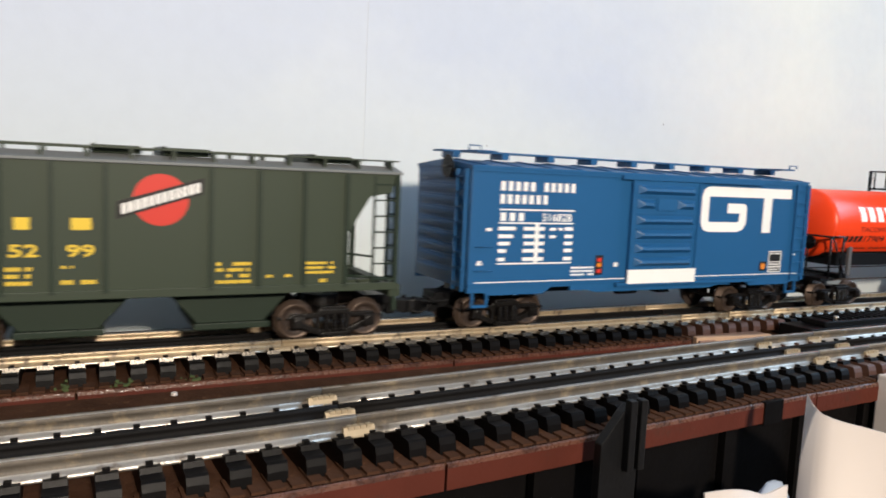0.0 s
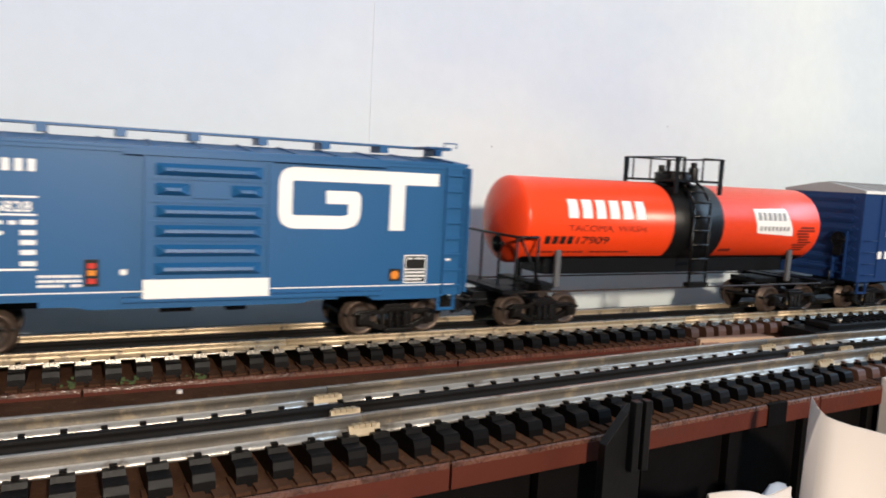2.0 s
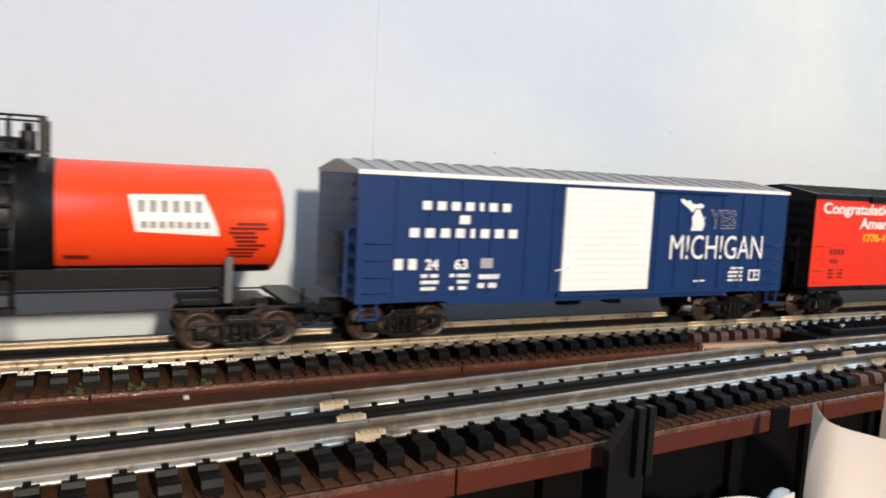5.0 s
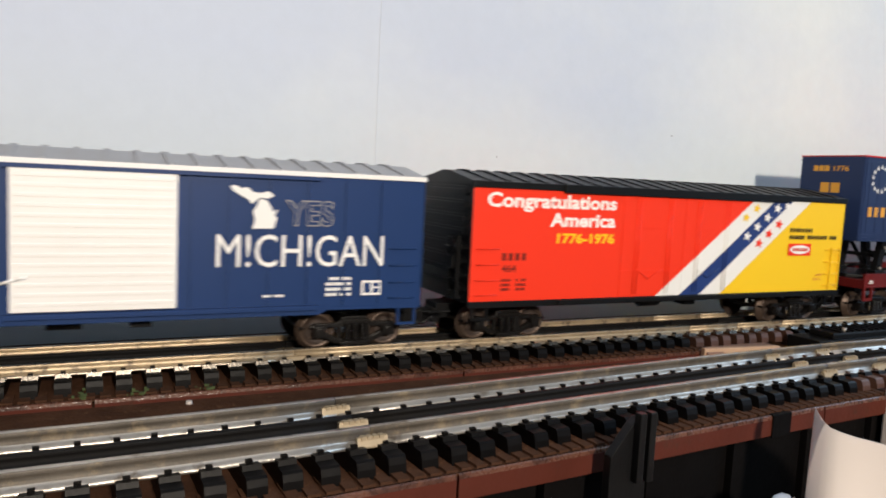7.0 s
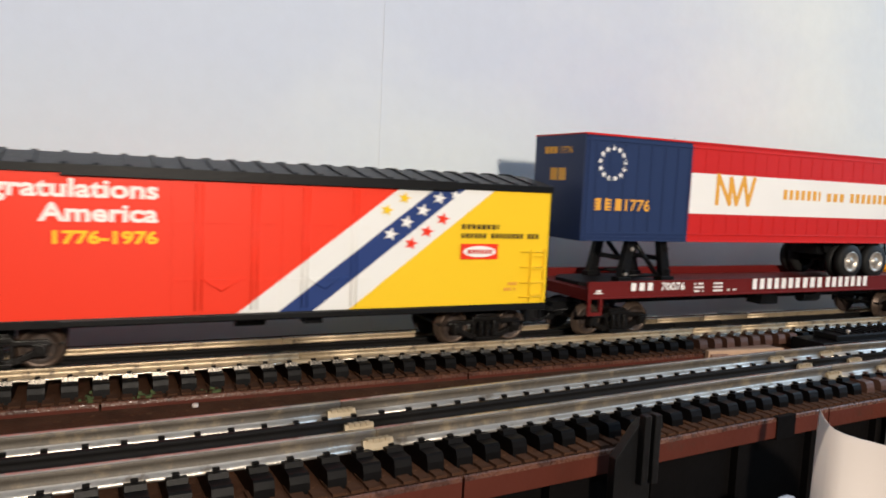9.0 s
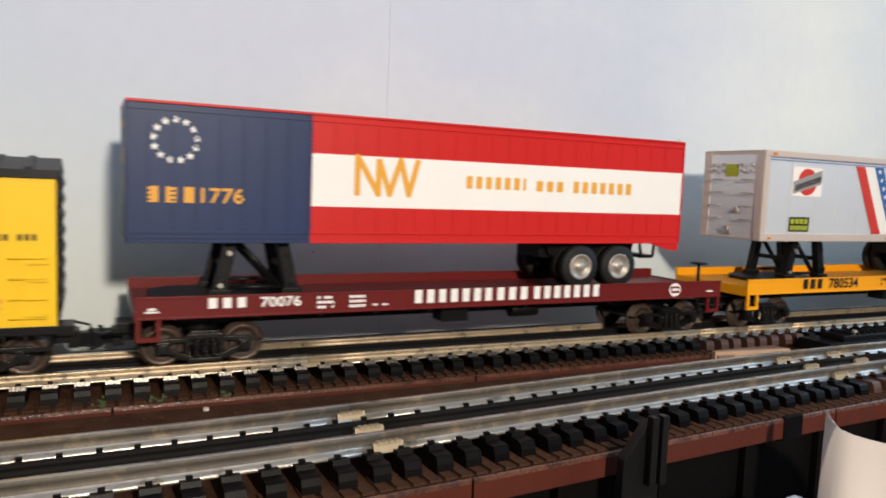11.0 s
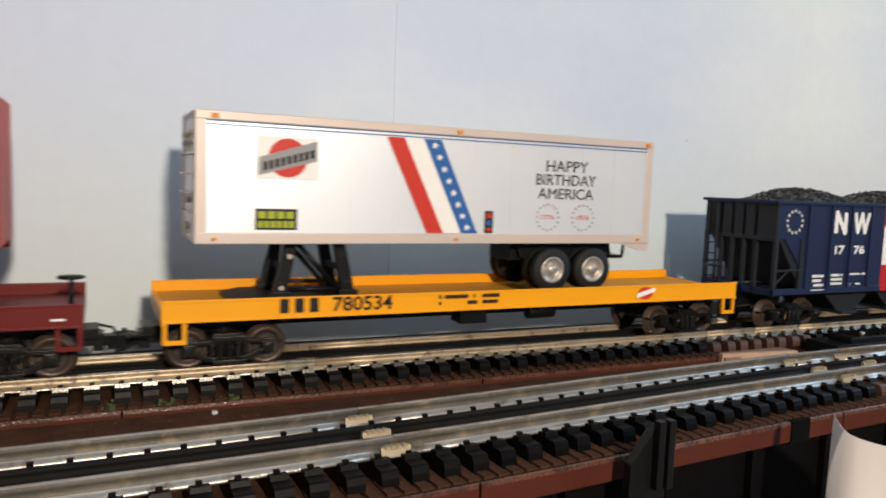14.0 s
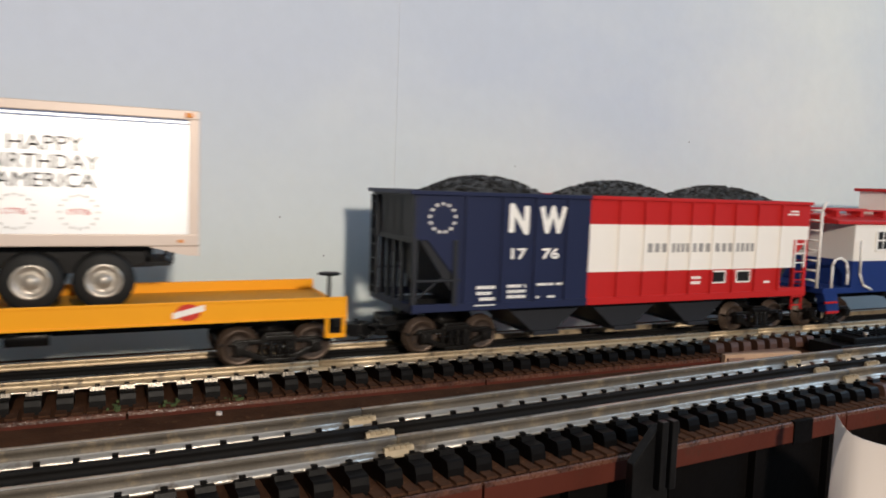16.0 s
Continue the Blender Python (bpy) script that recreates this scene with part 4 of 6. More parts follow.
    cp("platform", bm, M["black"], root, "black slatted platform with railing")
    bm = bmesh.new()
    cyl(bm, (129, 0, 86), (129, 0, 92), 11.5, 24)
    cyl(bm, (129, 0, 92), (129, 0, 94.2), 9.5, 24)
    for k in range(8):
        a = k * math.pi / 4
        cyl(bm, (129 + 10.4 * math.cos(a), 10.4 * math.sin(a), 91), (129 + 10.4 * math.cos(a), 10.4 * math.sin(a), 93.4), 1.0, 8)
    cyl(bm, (141, -6, 88), (141, -6, 97), 3.2, 14)
    cyl(bm, (141, -6, 97), (141, -6, 100.5), 2.0, 14)
    cyl(bm, (134, -4, 88), (134, -4, 103), 0.7)
    cyl(bm, (123, 4, 92), (123, 4, 98), 2.2, 12)
    cp("manway", bm, M["truck"], root, "black manway dome with valves", 0.2)
    for s in (-1,):
        bm = bmesh.new()
        for x in (122.5, 136):
            pts = [(x, s * 12, 88.5), (x, s * 19.5, 84), (x, s * 27.6, 74), (x, s * 28.2, 24)]
            for (a, b) in zip(pts, pts[1:]):
                va, vb = Vector(a), Vector(b)
                q = (vb - va).normalized()
                bar(bm, [a, b], 0.9, 6)
        for z, yy in ((30, 28.2), (39, 28.2), (48, 28.2), (57, 28.2), (66, 28.0), (75, 27.2), (81.5, 21.8)):
            bar(bm, [(122.5, s * yy, z), (136, s * yy, z)], 0.9, 6)
        box(bm, 121, 137.5, min(s * 25, s * 30), max(s * 25, s * 30), 21.0, 24)
        cp("side_ladder", bm, M["truck"], root, "dark grey side ladder")

    def wrap(ob):
        """Lay flat lettering onto the curved shell."""
        for v in ob.data.vertices:
            z = (v.co.z * 1000 - 0.4) / 0.98
            a = (z - ZC) / R0
            v.co.y = -(R0 + 0.16) * math.cos(a) * 0.001
            v.co.z = height(ZC + (R0 + 0.16) * math.sin(a)) * 0.001

    def curved(rows, mat, label="plain printed bars", lift=0.0):
        for x0, x1, z0, z1 in rows:
            bm = bmesh.new()
            n = max(1, int((z1 - z0) / 2))
            for k in range(n):
                za, zb = z0 + (z1 - z0) * k / n, z0 + (z1 - z0) * (k + 1) / n
                bm.faces.new([bm.verts.new((x, 0, z)) for x, z in ((x0, za), (x1, za), (x1, zb), (x0, zb))])
            ob = cp("name_bar", bm, mat, root, label)
            wrap(ob)
            for v in ob.data.vertices:
                v.co.y -= lift

    # plain blocks for the maker's name, bars for the fine print
    curved([(30 + k * 9.85, 36.8 + k * 9.85, 63.2, 74.6) for k in range(6)], M["white"], "plain white name bars")
    wrap(lettering("TACOMA, WASH.", 30.2, 88.6, 55.0, 59.2, 0, M["dark_red_print"], root, 0.0))
    wrap(lettering("17909", 37.8, 60.8, 47.4, 52.4, 0, M["black_print"], root, 0.012))
    curved([(15.8 + k * 5.2, 19.4 + k * 5.2, 47.4, 52.4) for k in range(4)], M["black_print"])
    curved([(13 + k * 4.2, 16.4 + k * 4.2, 40.6, 41.9) for k in range(16) if k not in (3, 8)], M["dark_red_print"], "unreadable fine print bars")
    curved([(119 + k * 3.4, 121.6 + k * 3.4, 50.4, 52.8) for k in range(7)], M["white"], "plain white bars on the band")
    curved([(154, 164, 41.6, 44)], M["dark_red_print"], "unreadable fine print bars")
    rnd = random.Random(4)
    curved([(220 + rnd.uniform(0, 5), 232 + rnd.uniform(0, 7), 42.4 + k * 2.1, 43.8 + k * 2.1) for k in range(9)], M["dark_red_print"], "unreadable fine print bars")
    bm = bmesh.new()
    n = 9
    for k in range(n):
        t0, t1 = k / n, (k + 1) / n
        q = []
        for t in (t0, t1):
            za, xa, xb = 54.4 + 17.5 * t, 181.8 - 3.0 * t, 216.6 - 6.5 * t
            q.append((xa, 0, za + 1.5 - 1.0 * t, xb))
        bm.faces.new([bm.verts.new(c) for c in ((q[0][0], 0, q[0][2]), (q[0][3], 0, q[0][2] - 1.8), (q[1][3], 0, q[1][2] + 1.0), (q[1][0], 0, q[1][2]))])
    ob = cp("emblem", bm, M["white"], root, "tilted white emblem panel")
    wrap(ob)
    for v in ob.data.vertices:
        v.co.y -= 0.0001
    curved([(182.5 + k * 4.7, 185.6 + k * 4.7, 64.5, 70.0) for k in range(6)] + [(184 + k * 3.7, 186.2 + k * 3.7, 57.6, 60.6) for k in range(8)], M["grey_print"], "plain grey bars on the emblem", 0.0003)
    return root


tank_car(479.6)

# ---- modern steel boxcars ----


def steel_boxcar(name, x_front, L, side, roof, end, label, door, ribs, eave, eave_low=84.6):
    W = 32.3
    root = new_car(name, x_front, L, label)
    bm = bmesh.new()
    box(bm, 0, L, -W, W, 23, 86)
    cp("body", bm, side, root, "painted steel sides", 0.4)
    for x, s in ((0, -1), (L, 1)):
        bm = bmesh.new()
        box(bm, min(x, x + s * 0.5), max(x, x + s * 0.5), -W - 0.2, W + 0.2, 22, 87)
        prism(bm, [(-W, 86.8), (W, 86.8), (0, 91)], x, x + s * 0.5, "yz")
        ew = cp("end_wall", bm, end, root, "ribbed end wall", 0.2)
        corrugations(ew, end, x + s * 0.4, s, W, 26, 86, 8, 1.4)
    bm = bmesh.new()
    prism(bm, [(-W - 0.8, 86.2), (-W - 0.8, 88.0), (-4, 93.4), (4, 93.4), (W + 0.8, 88.0), (W + 0.8, 86.2)], -1, L + 1, "yz")
    n = 24
    cp("roof", bm, roof, root, "ribbed peaked roof", 0.15)
    for i in range(n):
        x = 10 + i * (L - 20) / (n - 1)
        bm = bmesh.new()
        prism(bm, [(-W - 0.5, 87.6), (-W + 2, 89.2), (-4, 94.2), (4, 94.2), (W - 2, 89.2), (W + 0.5, 87.6)], x - 1.3, x + 1.3, "yz")
        cp("roof_rib", bm, roof, root)
    bm = bmesh.new()
    for s in (-1, 1):
        box(bm, -0.8, L + 0.8, min(s * W, s * (W + 0.9)), max(s * W, s * (W + 0.9)), eave_low, 88.2)
    cp("eave", bm, eave, root, "roof edge strip", 0.2)
    bm = bmesh.new()
    for s in (-1, 1):
        prism(bm, [(0, 23.2), (0, 21.4), (14, 21.4), (18, 23), (46, 23), (52, 19.6), (L - 52, 19.6), (L - 46, 23), (L - 18, 23), (L - 14, 21.4), (L, 21.4), (L, 23.2)], s * W, s * (W - 1.4))
    cp("side_sill", bm, end, root, "notched side sill", 0.2)
    for x in ribs:
        bm = bmesh.new()
        box(bm, x - 0.7, x + 0.7, -W - 0.7, -W + 0.1, 24.5, 84.5)
        cp("side_post", bm, side, root)
    for z in (27, 35, 43.5, 52):
        for a in (3.5, L - 17):
            bm = bmesh.new()
            grab(bm, a, a + 13, z, -W)
            cp("grab_iron", bm, side, root)
    bm = bmesh.new()
    end_ladder(bm, -1.8, -1, -W + 9, -W + 18, 24, 58, 5)
    cp("end_ladder", bm, end, root, "low end ladder")
    for x in (2, L - 12):
        bm = bmesh.new()
        for a, b, c, d in ((x, x + 1.2, 14, 23), (x + 8.8, x + 10, 14, 23), (x, x + 10, 13, 14.2)):
            box(bm, a, b, -W + 0.2, -W + 1.6, c, d)
        cp("corner_step", bm, end, root)
    bm = bmesh.new()
    lathe(bm, [(-5.2, 5.6), (-4.4, 5.6), (-4.4, 4.4), (-5.2, 4.4), (-5.2, 5.6)], 18, "x", (0, -18, 52))
    cyl(bm, (-4.8, -23, 52), (-4.8, -13, 52), 0.6)
    cyl(bm, (-4.8, -18, 47), (-4.8, -18, 57), 0.6)
    box(bm, -5, 0, -21, -15, 40, 50)
    cp("brake_wheel", bm, M["black"], root, "black brake wheel low on the end")
    underframe(root, L, 22, M["black"])
    return root, W


def navy_boxcar(x_front):
    L = 298
    root, W = steel_boxcar("navy_boxcar", x_front, L, M["navy"], M["roof_grey"], M["navy"], "navy blue boxcar with white door and grey roof", None, [20, 38, 56, 74, 96, 113, 188, 204, 222, 240, 258, 276], M["white"], 86.0)
    y = -W
    bm = bmesh.new()
    box(bm, 119.2, 181.6, y - 2.0, y + 0.1, 25.4, 84.4)
    door = cp("door", bm, M["white"], root, "white ribbed sliding door", 0.3)
    for k in range(14):
        bm = bmesh.new()
        z = 28.5 + k * 4.1
        box(bm, 121, 179.8, y - 2.25, y - 1.9, z - 0.8, z + 0.8)
        cp("door_rib", bm, M["white"], door, bevel=0.2)
    bm = bmesh.new()
    bar(bm, [(115, y - 1.5, 37), (121, y - 3, 39), (125, y - 3, 40)], 0.6)
    cp("door_handle", bm, M["white"], door, "white door handle")
    for a, b in ((84.2, 86.0), (22.4, 24.6)):
        bm = bmesh.new()
        box(bm, 117, 245, y - 2.3, y + 0.1, a, b)
        cp("door_track", bm, M["navy"], root, "navy door track")
    y = -W - 0.75
    Wh = M["white"]
    bars("####|##", 33.5, 84.5, 69.4, 73.9, y, Wh, root, "plain white name bars")
    bars("#", 54.5, 60.5, 62.4, 67.0, y, Wh, root)
    bars("####|###", 27, 89.4, 55.2, 60.0, y, Wh, root)
    bars("##", 19.4, 31.3, 38.6, 44.2, y, Wh, root)
    lettering("24", 36.3, 43.6, 38.4, 44.2, y, Wh, root, 0.03)
    lettering("63", 52.7, 60.4, 38.4, 44.2, y, Wh, root, 0.03)
    rects("label_plate", [(68.1, 75.4, 39, 44.4)], y, M["roof_grey"], root, "grey stencil plate")
    small_print(34.2, 44, 27, 37, 3, y, Wh, root, 21)
    small_print(50.5, 62, 27, 37, 3, y, Wh, root, 22)
    small_print(65, 79.6, 27.4, 36.8, 2, y, Wh, root, 23, 0.6)
    # state outline: two land shapes
    poly("map_shape", [(203.5, 80), (205.5, 80.8), (208.5, 79.2), (211, 80.0), (213.5, 77.8), (217, 77.4), (220.5, 78.4), (223, 76.4), (220.5, 75.0), (216.5, 75.2), (213, 72.2), (211.5, 74.2), (207.5, 76.4), (204.6, 78.2)], y, Wh, root, "white state map shape")
    poly("map_shape", [(213.5, 61), (223, 61.2), (224.6, 66.0), (223.4, 67.4), (225.0, 70.2), (222.6, 68.8), (221.6, 71.6), (219.6, 74.4), (216.6, 74.6), (215.2, 71.6), (213.6, 68.8), (214.6, 65.2)], y, Wh, root, "white state map shape")
    lettering("YES", 228.2, 251.4, 62.4, 74.8, y, M["grey_print"], root, 0.03)
    lettering("YES", 228.9, 250.8, 63.0, 74.2, y - 0.15, M["navy"], root, 0.0)
    lettering("M!CH!GAN", 198, 277, 43.2, 58.4, y, Wh, root, 0.0)
    small_print(248.4, 261, 28.2, 38.6, 4, y, Wh, root, 25, 0.7)
    rects("label_plate", [(266.4, 276.4, 28.8, 36.1)], y, Wh, root, "white stencil plate")
    rects("label_plate", [(267.6, 271, 30, 35), (272.2, 275.4, 30, 32.2), (272.2, 275.4, 33, 35)], y - 0.14, M["navy"], root)
    small_print(219, 228.5, 28.5, 30.5, 1, y, Wh, root, 26)
    return root


navy_boxcar(759.4)


def red_yellow_boxcar(x_front):
    L = 293
    root, W = steel_boxcar("red_and_yellow_boxcar", x_front, L, M["con_side"], M["black"], M["black"], "red and yellow boxcar with striped star band", None, [], M["black"])
    y = -W
    for n, a, b, c, d, e in (("sill_strip", -0.4, L + 0.4, 0.5, 19.8, 23.4), ("door_track", 56, 235, 2.2, 83.6, 88.4), ("door_track", 56, 235, 1.8, 20.4, 23.0)):
        bm = bmesh.new()
        box(bm, a, b, y - c, y + 0.1, d, e)
        cp(n, bm, M["black"], root, "black strip", 0.2)
    Y = -W - 0.02

    # double plug door in the side colours: raised frames and bars
    for a, b in ((98.8, 145.6), (146.4, 193)):
        bm = bmesh.new()
        box(bm, a, b, Y - 0.3, Y + 0.1, 24, 83.4)
        door = cp("door", bm, M["con_side"], root, "plug door with locking bars", 0.1)
        for x in (a + 10, a + 12.5, b - 12.5, b - 10):
            bm = bmesh.new()
            cyl(bm, (x, Y - 0.45, 25), (x, Y - 0.45, 82.4), 0.4, 8)
            cp("locking_bar", bm, M["con_side"], door)
        for z in (39, 65):
            bm = bmesh.new()
            box(bm, a, b, Y - 0.6, Y - 0.2, z - 0.3, z + 0.3)
            cp("door_rib", bm, M["con_side"], door)
        bm = bmesh.new()
        bar(bm, [(a + 12, Y - 0.6, 40), (a + 21, Y - 0.6, 34), (a + 31, Y - 0.6, 40)], 0.35)
        cp("door_crank", bm, M["con_side"], door)
    stars([(206.5, 79.0), (197.5, 72.8)], 3.1, Y - 0.4, M["con_yellow"], root, "yellow star", 0.2, 1.15)
    stars([(225.5, 79.6), (216.8, 73.2), (208.2, 67.0), (199.8, 60.8)], 3.5, Y - 0.4, M["white"], root, "white star", 0.2, 1.15)
    stars([(234.5, 81.6)], 2.6, Y - 0.4, M["white"], root, "white star", 0.2, 1.15)
    stars([(228.0, 69.0), (219.4, 62.4), (211.0, 56.2)], 3.4, Y - 0.4, M["con_red"], root, "red star", 0.2, 1.15)
    lettering("Congratulations", 8.2, 93.2, 72.2, 82.6, Y, M["hop_white"], root, 0.03)
    lettering("America", 48.2, 93.2, 64.4, 72.4, Y, M["hop_white"], root, 0.03)
    lettering("1776-1976", 53.4, 93.2, 55.0, 61.0, Y, M["con_yellow"], root, 0.035)
    bars("####", 19, 33.8, 45.6, 49.6, Y, M["dark_red_print"], root)
    lettering("464", 19, 28, 39.2, 43.2, Y, M["dark_red_print"], root, 0.02)
    small_print(19, 25.4, 28.4, 36, 3, Y, M["dark_red_print"], root, 31, 0.9)
    small_print(28.4, 34.5, 28.4, 36, 3, Y, M["dark_red_print"], root, 32, 0.9)
    small_print(116, 130, 50, 56, 4, Y, M["dark_red_print"], root, 33, 0.9)
    small_print(163, 177, 51, 57.6, 4, Y, M["grey_print"], root, 34, 0.9)
    bars("#######|", 239.2, 260.8, 64.0, 66.6, Y - 0.5, M["black_print"], root, "plain black name bars")
    bars("###### ######## ###", 239.2, 285.8, 59.2, 61.8, Y - 0.5, M["black_print"], root)
    rects("emblem", [(239, 261, 48, 56.2)], Y - 0.5, M["con_red"], root, "red emblem with white oval")
    poly("emblem_oval", [(250 + 9.6 * math.cos(k * math.pi / 16), 52.1 + 3.0 * math.sin(k * math.pi / 16)) for k in range(32)], Y - 0.64, M["white"], root)
    rects("name_bars", [(243 + k * 2.5, 244.8 + k * 2.5, 51.0, 53.2) for k in range(6)], Y - 0.78, M["red_print"], root)
    bm = bmesh.new()
    ladder(bm, 282, 290.5, 24.5, 53.5, Y - 0.4, 4, 0.4, 0.9)
    cp("side_ladder", bm, M["con_yellow"], root, "yellow side ladder")
    small_print(266, 274, 30, 39, 3, Y - 0.5, M["gold"], root, 35, 0.6)
    return root


red_yellow_boxcar(1085.5)

# ---- flatcars ----


def flatcar(name, x_front, L, mat, deckmat, label, hitch):
    W = 32.4
    root = new_car(name, x_front, L, label)
    root["category"] = "flatcar"
    bm = bmesh.new()
    box(bm, 0.5, L - 0.5, -W + 1, W - 1, 26, 29.0)
    cp("deck", bm, deckmat, root, "flat car deck")
    for s in (-1, 1):
        bm = bmesh.new()
        prism(bm, [(0, 34.2), (L, 34.2), (L, 24.2), (0, 24.2)], s * W, s * (W - 1.6))
        rail = cp("side_rail", bm, mat, root, "raised side rail", 0.15)
        for z0, z1 in ((33.2, 34.4), (24.0, 25.0)):
            bm = bmesh.new()
            box(bm, 0, L, min(s * W, s * (W + 0.5)), max(s * W, s * (W + 0.5)), z0, z1)
            cp("flange", bm, mat, rail, bevel=0.15)
    for x in (0, L - 2):
        bm = bmesh.new()
        box(bm, x, x + 2, -W, W, 23.0, 29.6)
        cp("end_sill", bm, mat, root, "end sill", 0.2)
    bm = bmesh.new()
    box(bm, 20, L - 20, -12, 12, 17.5, 26)
    for i in range(9):
        x = 55 + i * (L - 110) / 8
        box(bm, x - 1.2, x + 1.2, -29, 29, 22, 26)
    box(bm, 150, 166, -24, -12, 15, 23)
    cyl(bm, (195, -18, 19), (212, -18, 19), 4.2, 14)
    cp("underframe", bm, M["black"], root, "black centre sill and cross bearers", 0.2)
    for x in (0.6, L - 10.6):
        bm = bmesh.new()
        for a, b, c, d in ((x, x + 1.8, 15.2, 24.2), (x + 8.2, x + 10, 15.2, 24.2), (x, x + 10, 14.2, 16.2)):
            box(bm, a, b, -W, -W + 1.6, c, d)
        cp("corner_step", bm, mat, root, "stirrup step")
    bm = bmesh.new()
    cyl(bm, (L - 5, -18, 29), (L - 5, -18, 43), 1.0, 10)
    lathe(bm, [(43, 0.8), (43.4, 5.4), (44.4, 5.6), (44.6, 0.8)], 18, "z", (L - 5, -18, 0))
    cp("brake_wheel", bm, M["black"], root, "black upright brake wheel")
    # trailer hitch plate
    bm = bmesh.new()
    prism(bm, [(hitch + a, b) for a, b in ((0, -12), (10, -22), (54, -22), (64, -12), (64, 12), (54, 22), (10, 22), (0, 12))], 29, 31.4, "xy")
    cp("hitch_plate", bm, M["black"], root, "black trailer hitch plate", 0.4)
    return root, -W - 0.55


def trailer(name, x_front, L, W, z0, z1, label, wheel_x, side_mat, rimmat):
    root = tagged(new(name), label, "trailer", "trailers on the flatcars")
    CARS.append((root, x_front))
    # landing gear
    for x, s in ((41, 1), (75, -1)):
        bm = bmesh.new()
        for y in (-15, 15):
            prism(bm, [(x - 3.4, 34), (x + 3.4, 34), (x + 2.8 + s * 5, z0 + 0.5), (x - 2.8 + s * 5, z0 + 0.5)], y - 2.4, y + 2.4)
            box(bm, x - 5, x + 5, y - 3.6, y + 3.6, 31.5, 34.5)
        box(bm, x - 1 + s * 3, x + 1 + s * 3, -15, 15, 44, 47)
        cyl(bm, (x + s * 2.5, -18.2, 52), (x + s * 2.5, -17, 52), 1.7, 12)
        cyl(bm, (x, -19, 38), (x, -18, 38), 1.6, 12)
        cp("landing_leg", bm, M["black"], root, "black landing gear leg", 0.3)
    for y in (-14, 14):
        bm = bmesh.new()
        bar(bm, [(49, y, z0), (69, y, 36)], 1.5)
        bar(bm, [(44, y, 35), (74, y, 35)], 1.2)
        cp("landing_brace", bm, M["black"], root, "black cross brace")
        for x, z in ((45, 52), (41, 36.5)):
            bm = bmesh.new()
            cyl(bm, (x, y * 1.36, z), (x, y * 1.24, z), 1.3, 10)
            cp("bolt", bm, M["steel"], root, "bright bolt head", 0.2)
    bm = bmesh.new()
    box(bm, wheel_x - 20, wheel_x + 48, -12, 12, 48, z0)
    for s in (-1, 1):
        prism(bm, [(wheel_x - 18, z0), (wheel_x + 47, z0), (wheel_x + 44, 50), (wheel_x + 34, 46), (wheel_x - 4, 46), (wheel_x - 15, 50)], s * 13, s * 15)
    for x in (wheel_x, wheel_x + 27.6):
        cyl(bm, (x, -20, 43.8), (x, 20, 43.8), 1.8, 10)
    cp("bogie", bm, M["black"], root, "black tandem axle frame", 0.3)
    for x in (wheel_x, wheel_x + 27.6):
        for s in (-1, 1):
            bm = bmesh.new()
            for k, y in enumerate((s * 22.6, s * 15.2)):
                lathe(bm, [(y - 3.2, 7.4), (y - 3.0, 11.4), (y - 2.0, 12.6), (y + 2.0, 12.6), (y + 3.0, 11.4), (y + 3.2, 7.4)], 28, "y", (x, 0, 43.8), caps=(False, False))
            w = cp("wheel", bm, M["tyre"], root, "black dual tyres with ribbed tread")
            bm = bmesh.new()
            y = s * 23.0
            lathe(bm, [(y + s * 2.8, 7.5), (y + s * 3.1, 7.2), (y + s * 2.6, 6.0), (y + s * 1.2, 5.4), (y + s * 1.2, 3.2), (y + s * 2.4, 2.8), (y + s * 2.8, 0.6)], 24, "y", (x, 0, 43.8), caps=(False, True))
            for k in range(5):
                a = k * 2 * math.pi / 5
                cyl(bm, (x + 4.3 * math.cos(a), y + s * 1.2, 43.8 + 4.3 * math.sin(a)), (x + 4.3 * math.cos(a), y + s * 2.0, 43.8 + 4.3 * math.sin(a)), 0.9, 8)
            cp("rim", bm, rimmat, w, "silver wheel rim")
    bm = bmesh.new()
    bar(bm, [(L - 22, -16, z0), (L - 20, -16, z0 - 9), (L - 11, -16, z0 - 9), (L - 10, -16, z0)], 0.9)
    bar(bm, [(L - 22, 16, z0), (L - 20, 16, z0 - 9), (L - 11, 16, z0 - 9), (L - 10, 16, z0)], 0.9)
    box(bm, L - 21, L - 12, -17, 17, z0 - 10, z0 - 8)
    cp("rear_bumper", bm, M["black"], root, "black under-ride bumper")
    # skirt drop at the rear corner
    for s in (-1, 1):
        bm = bmesh.new()
        prism(bm, [(L - 26, z0 + 1), (L, z0 + 1), (L, z0 - 4.6), (L - 6, z0 - 4.2)], s * W, s * (W - 1.2))
        cp("rear_skirt", bm, side_mat, root)
    return root


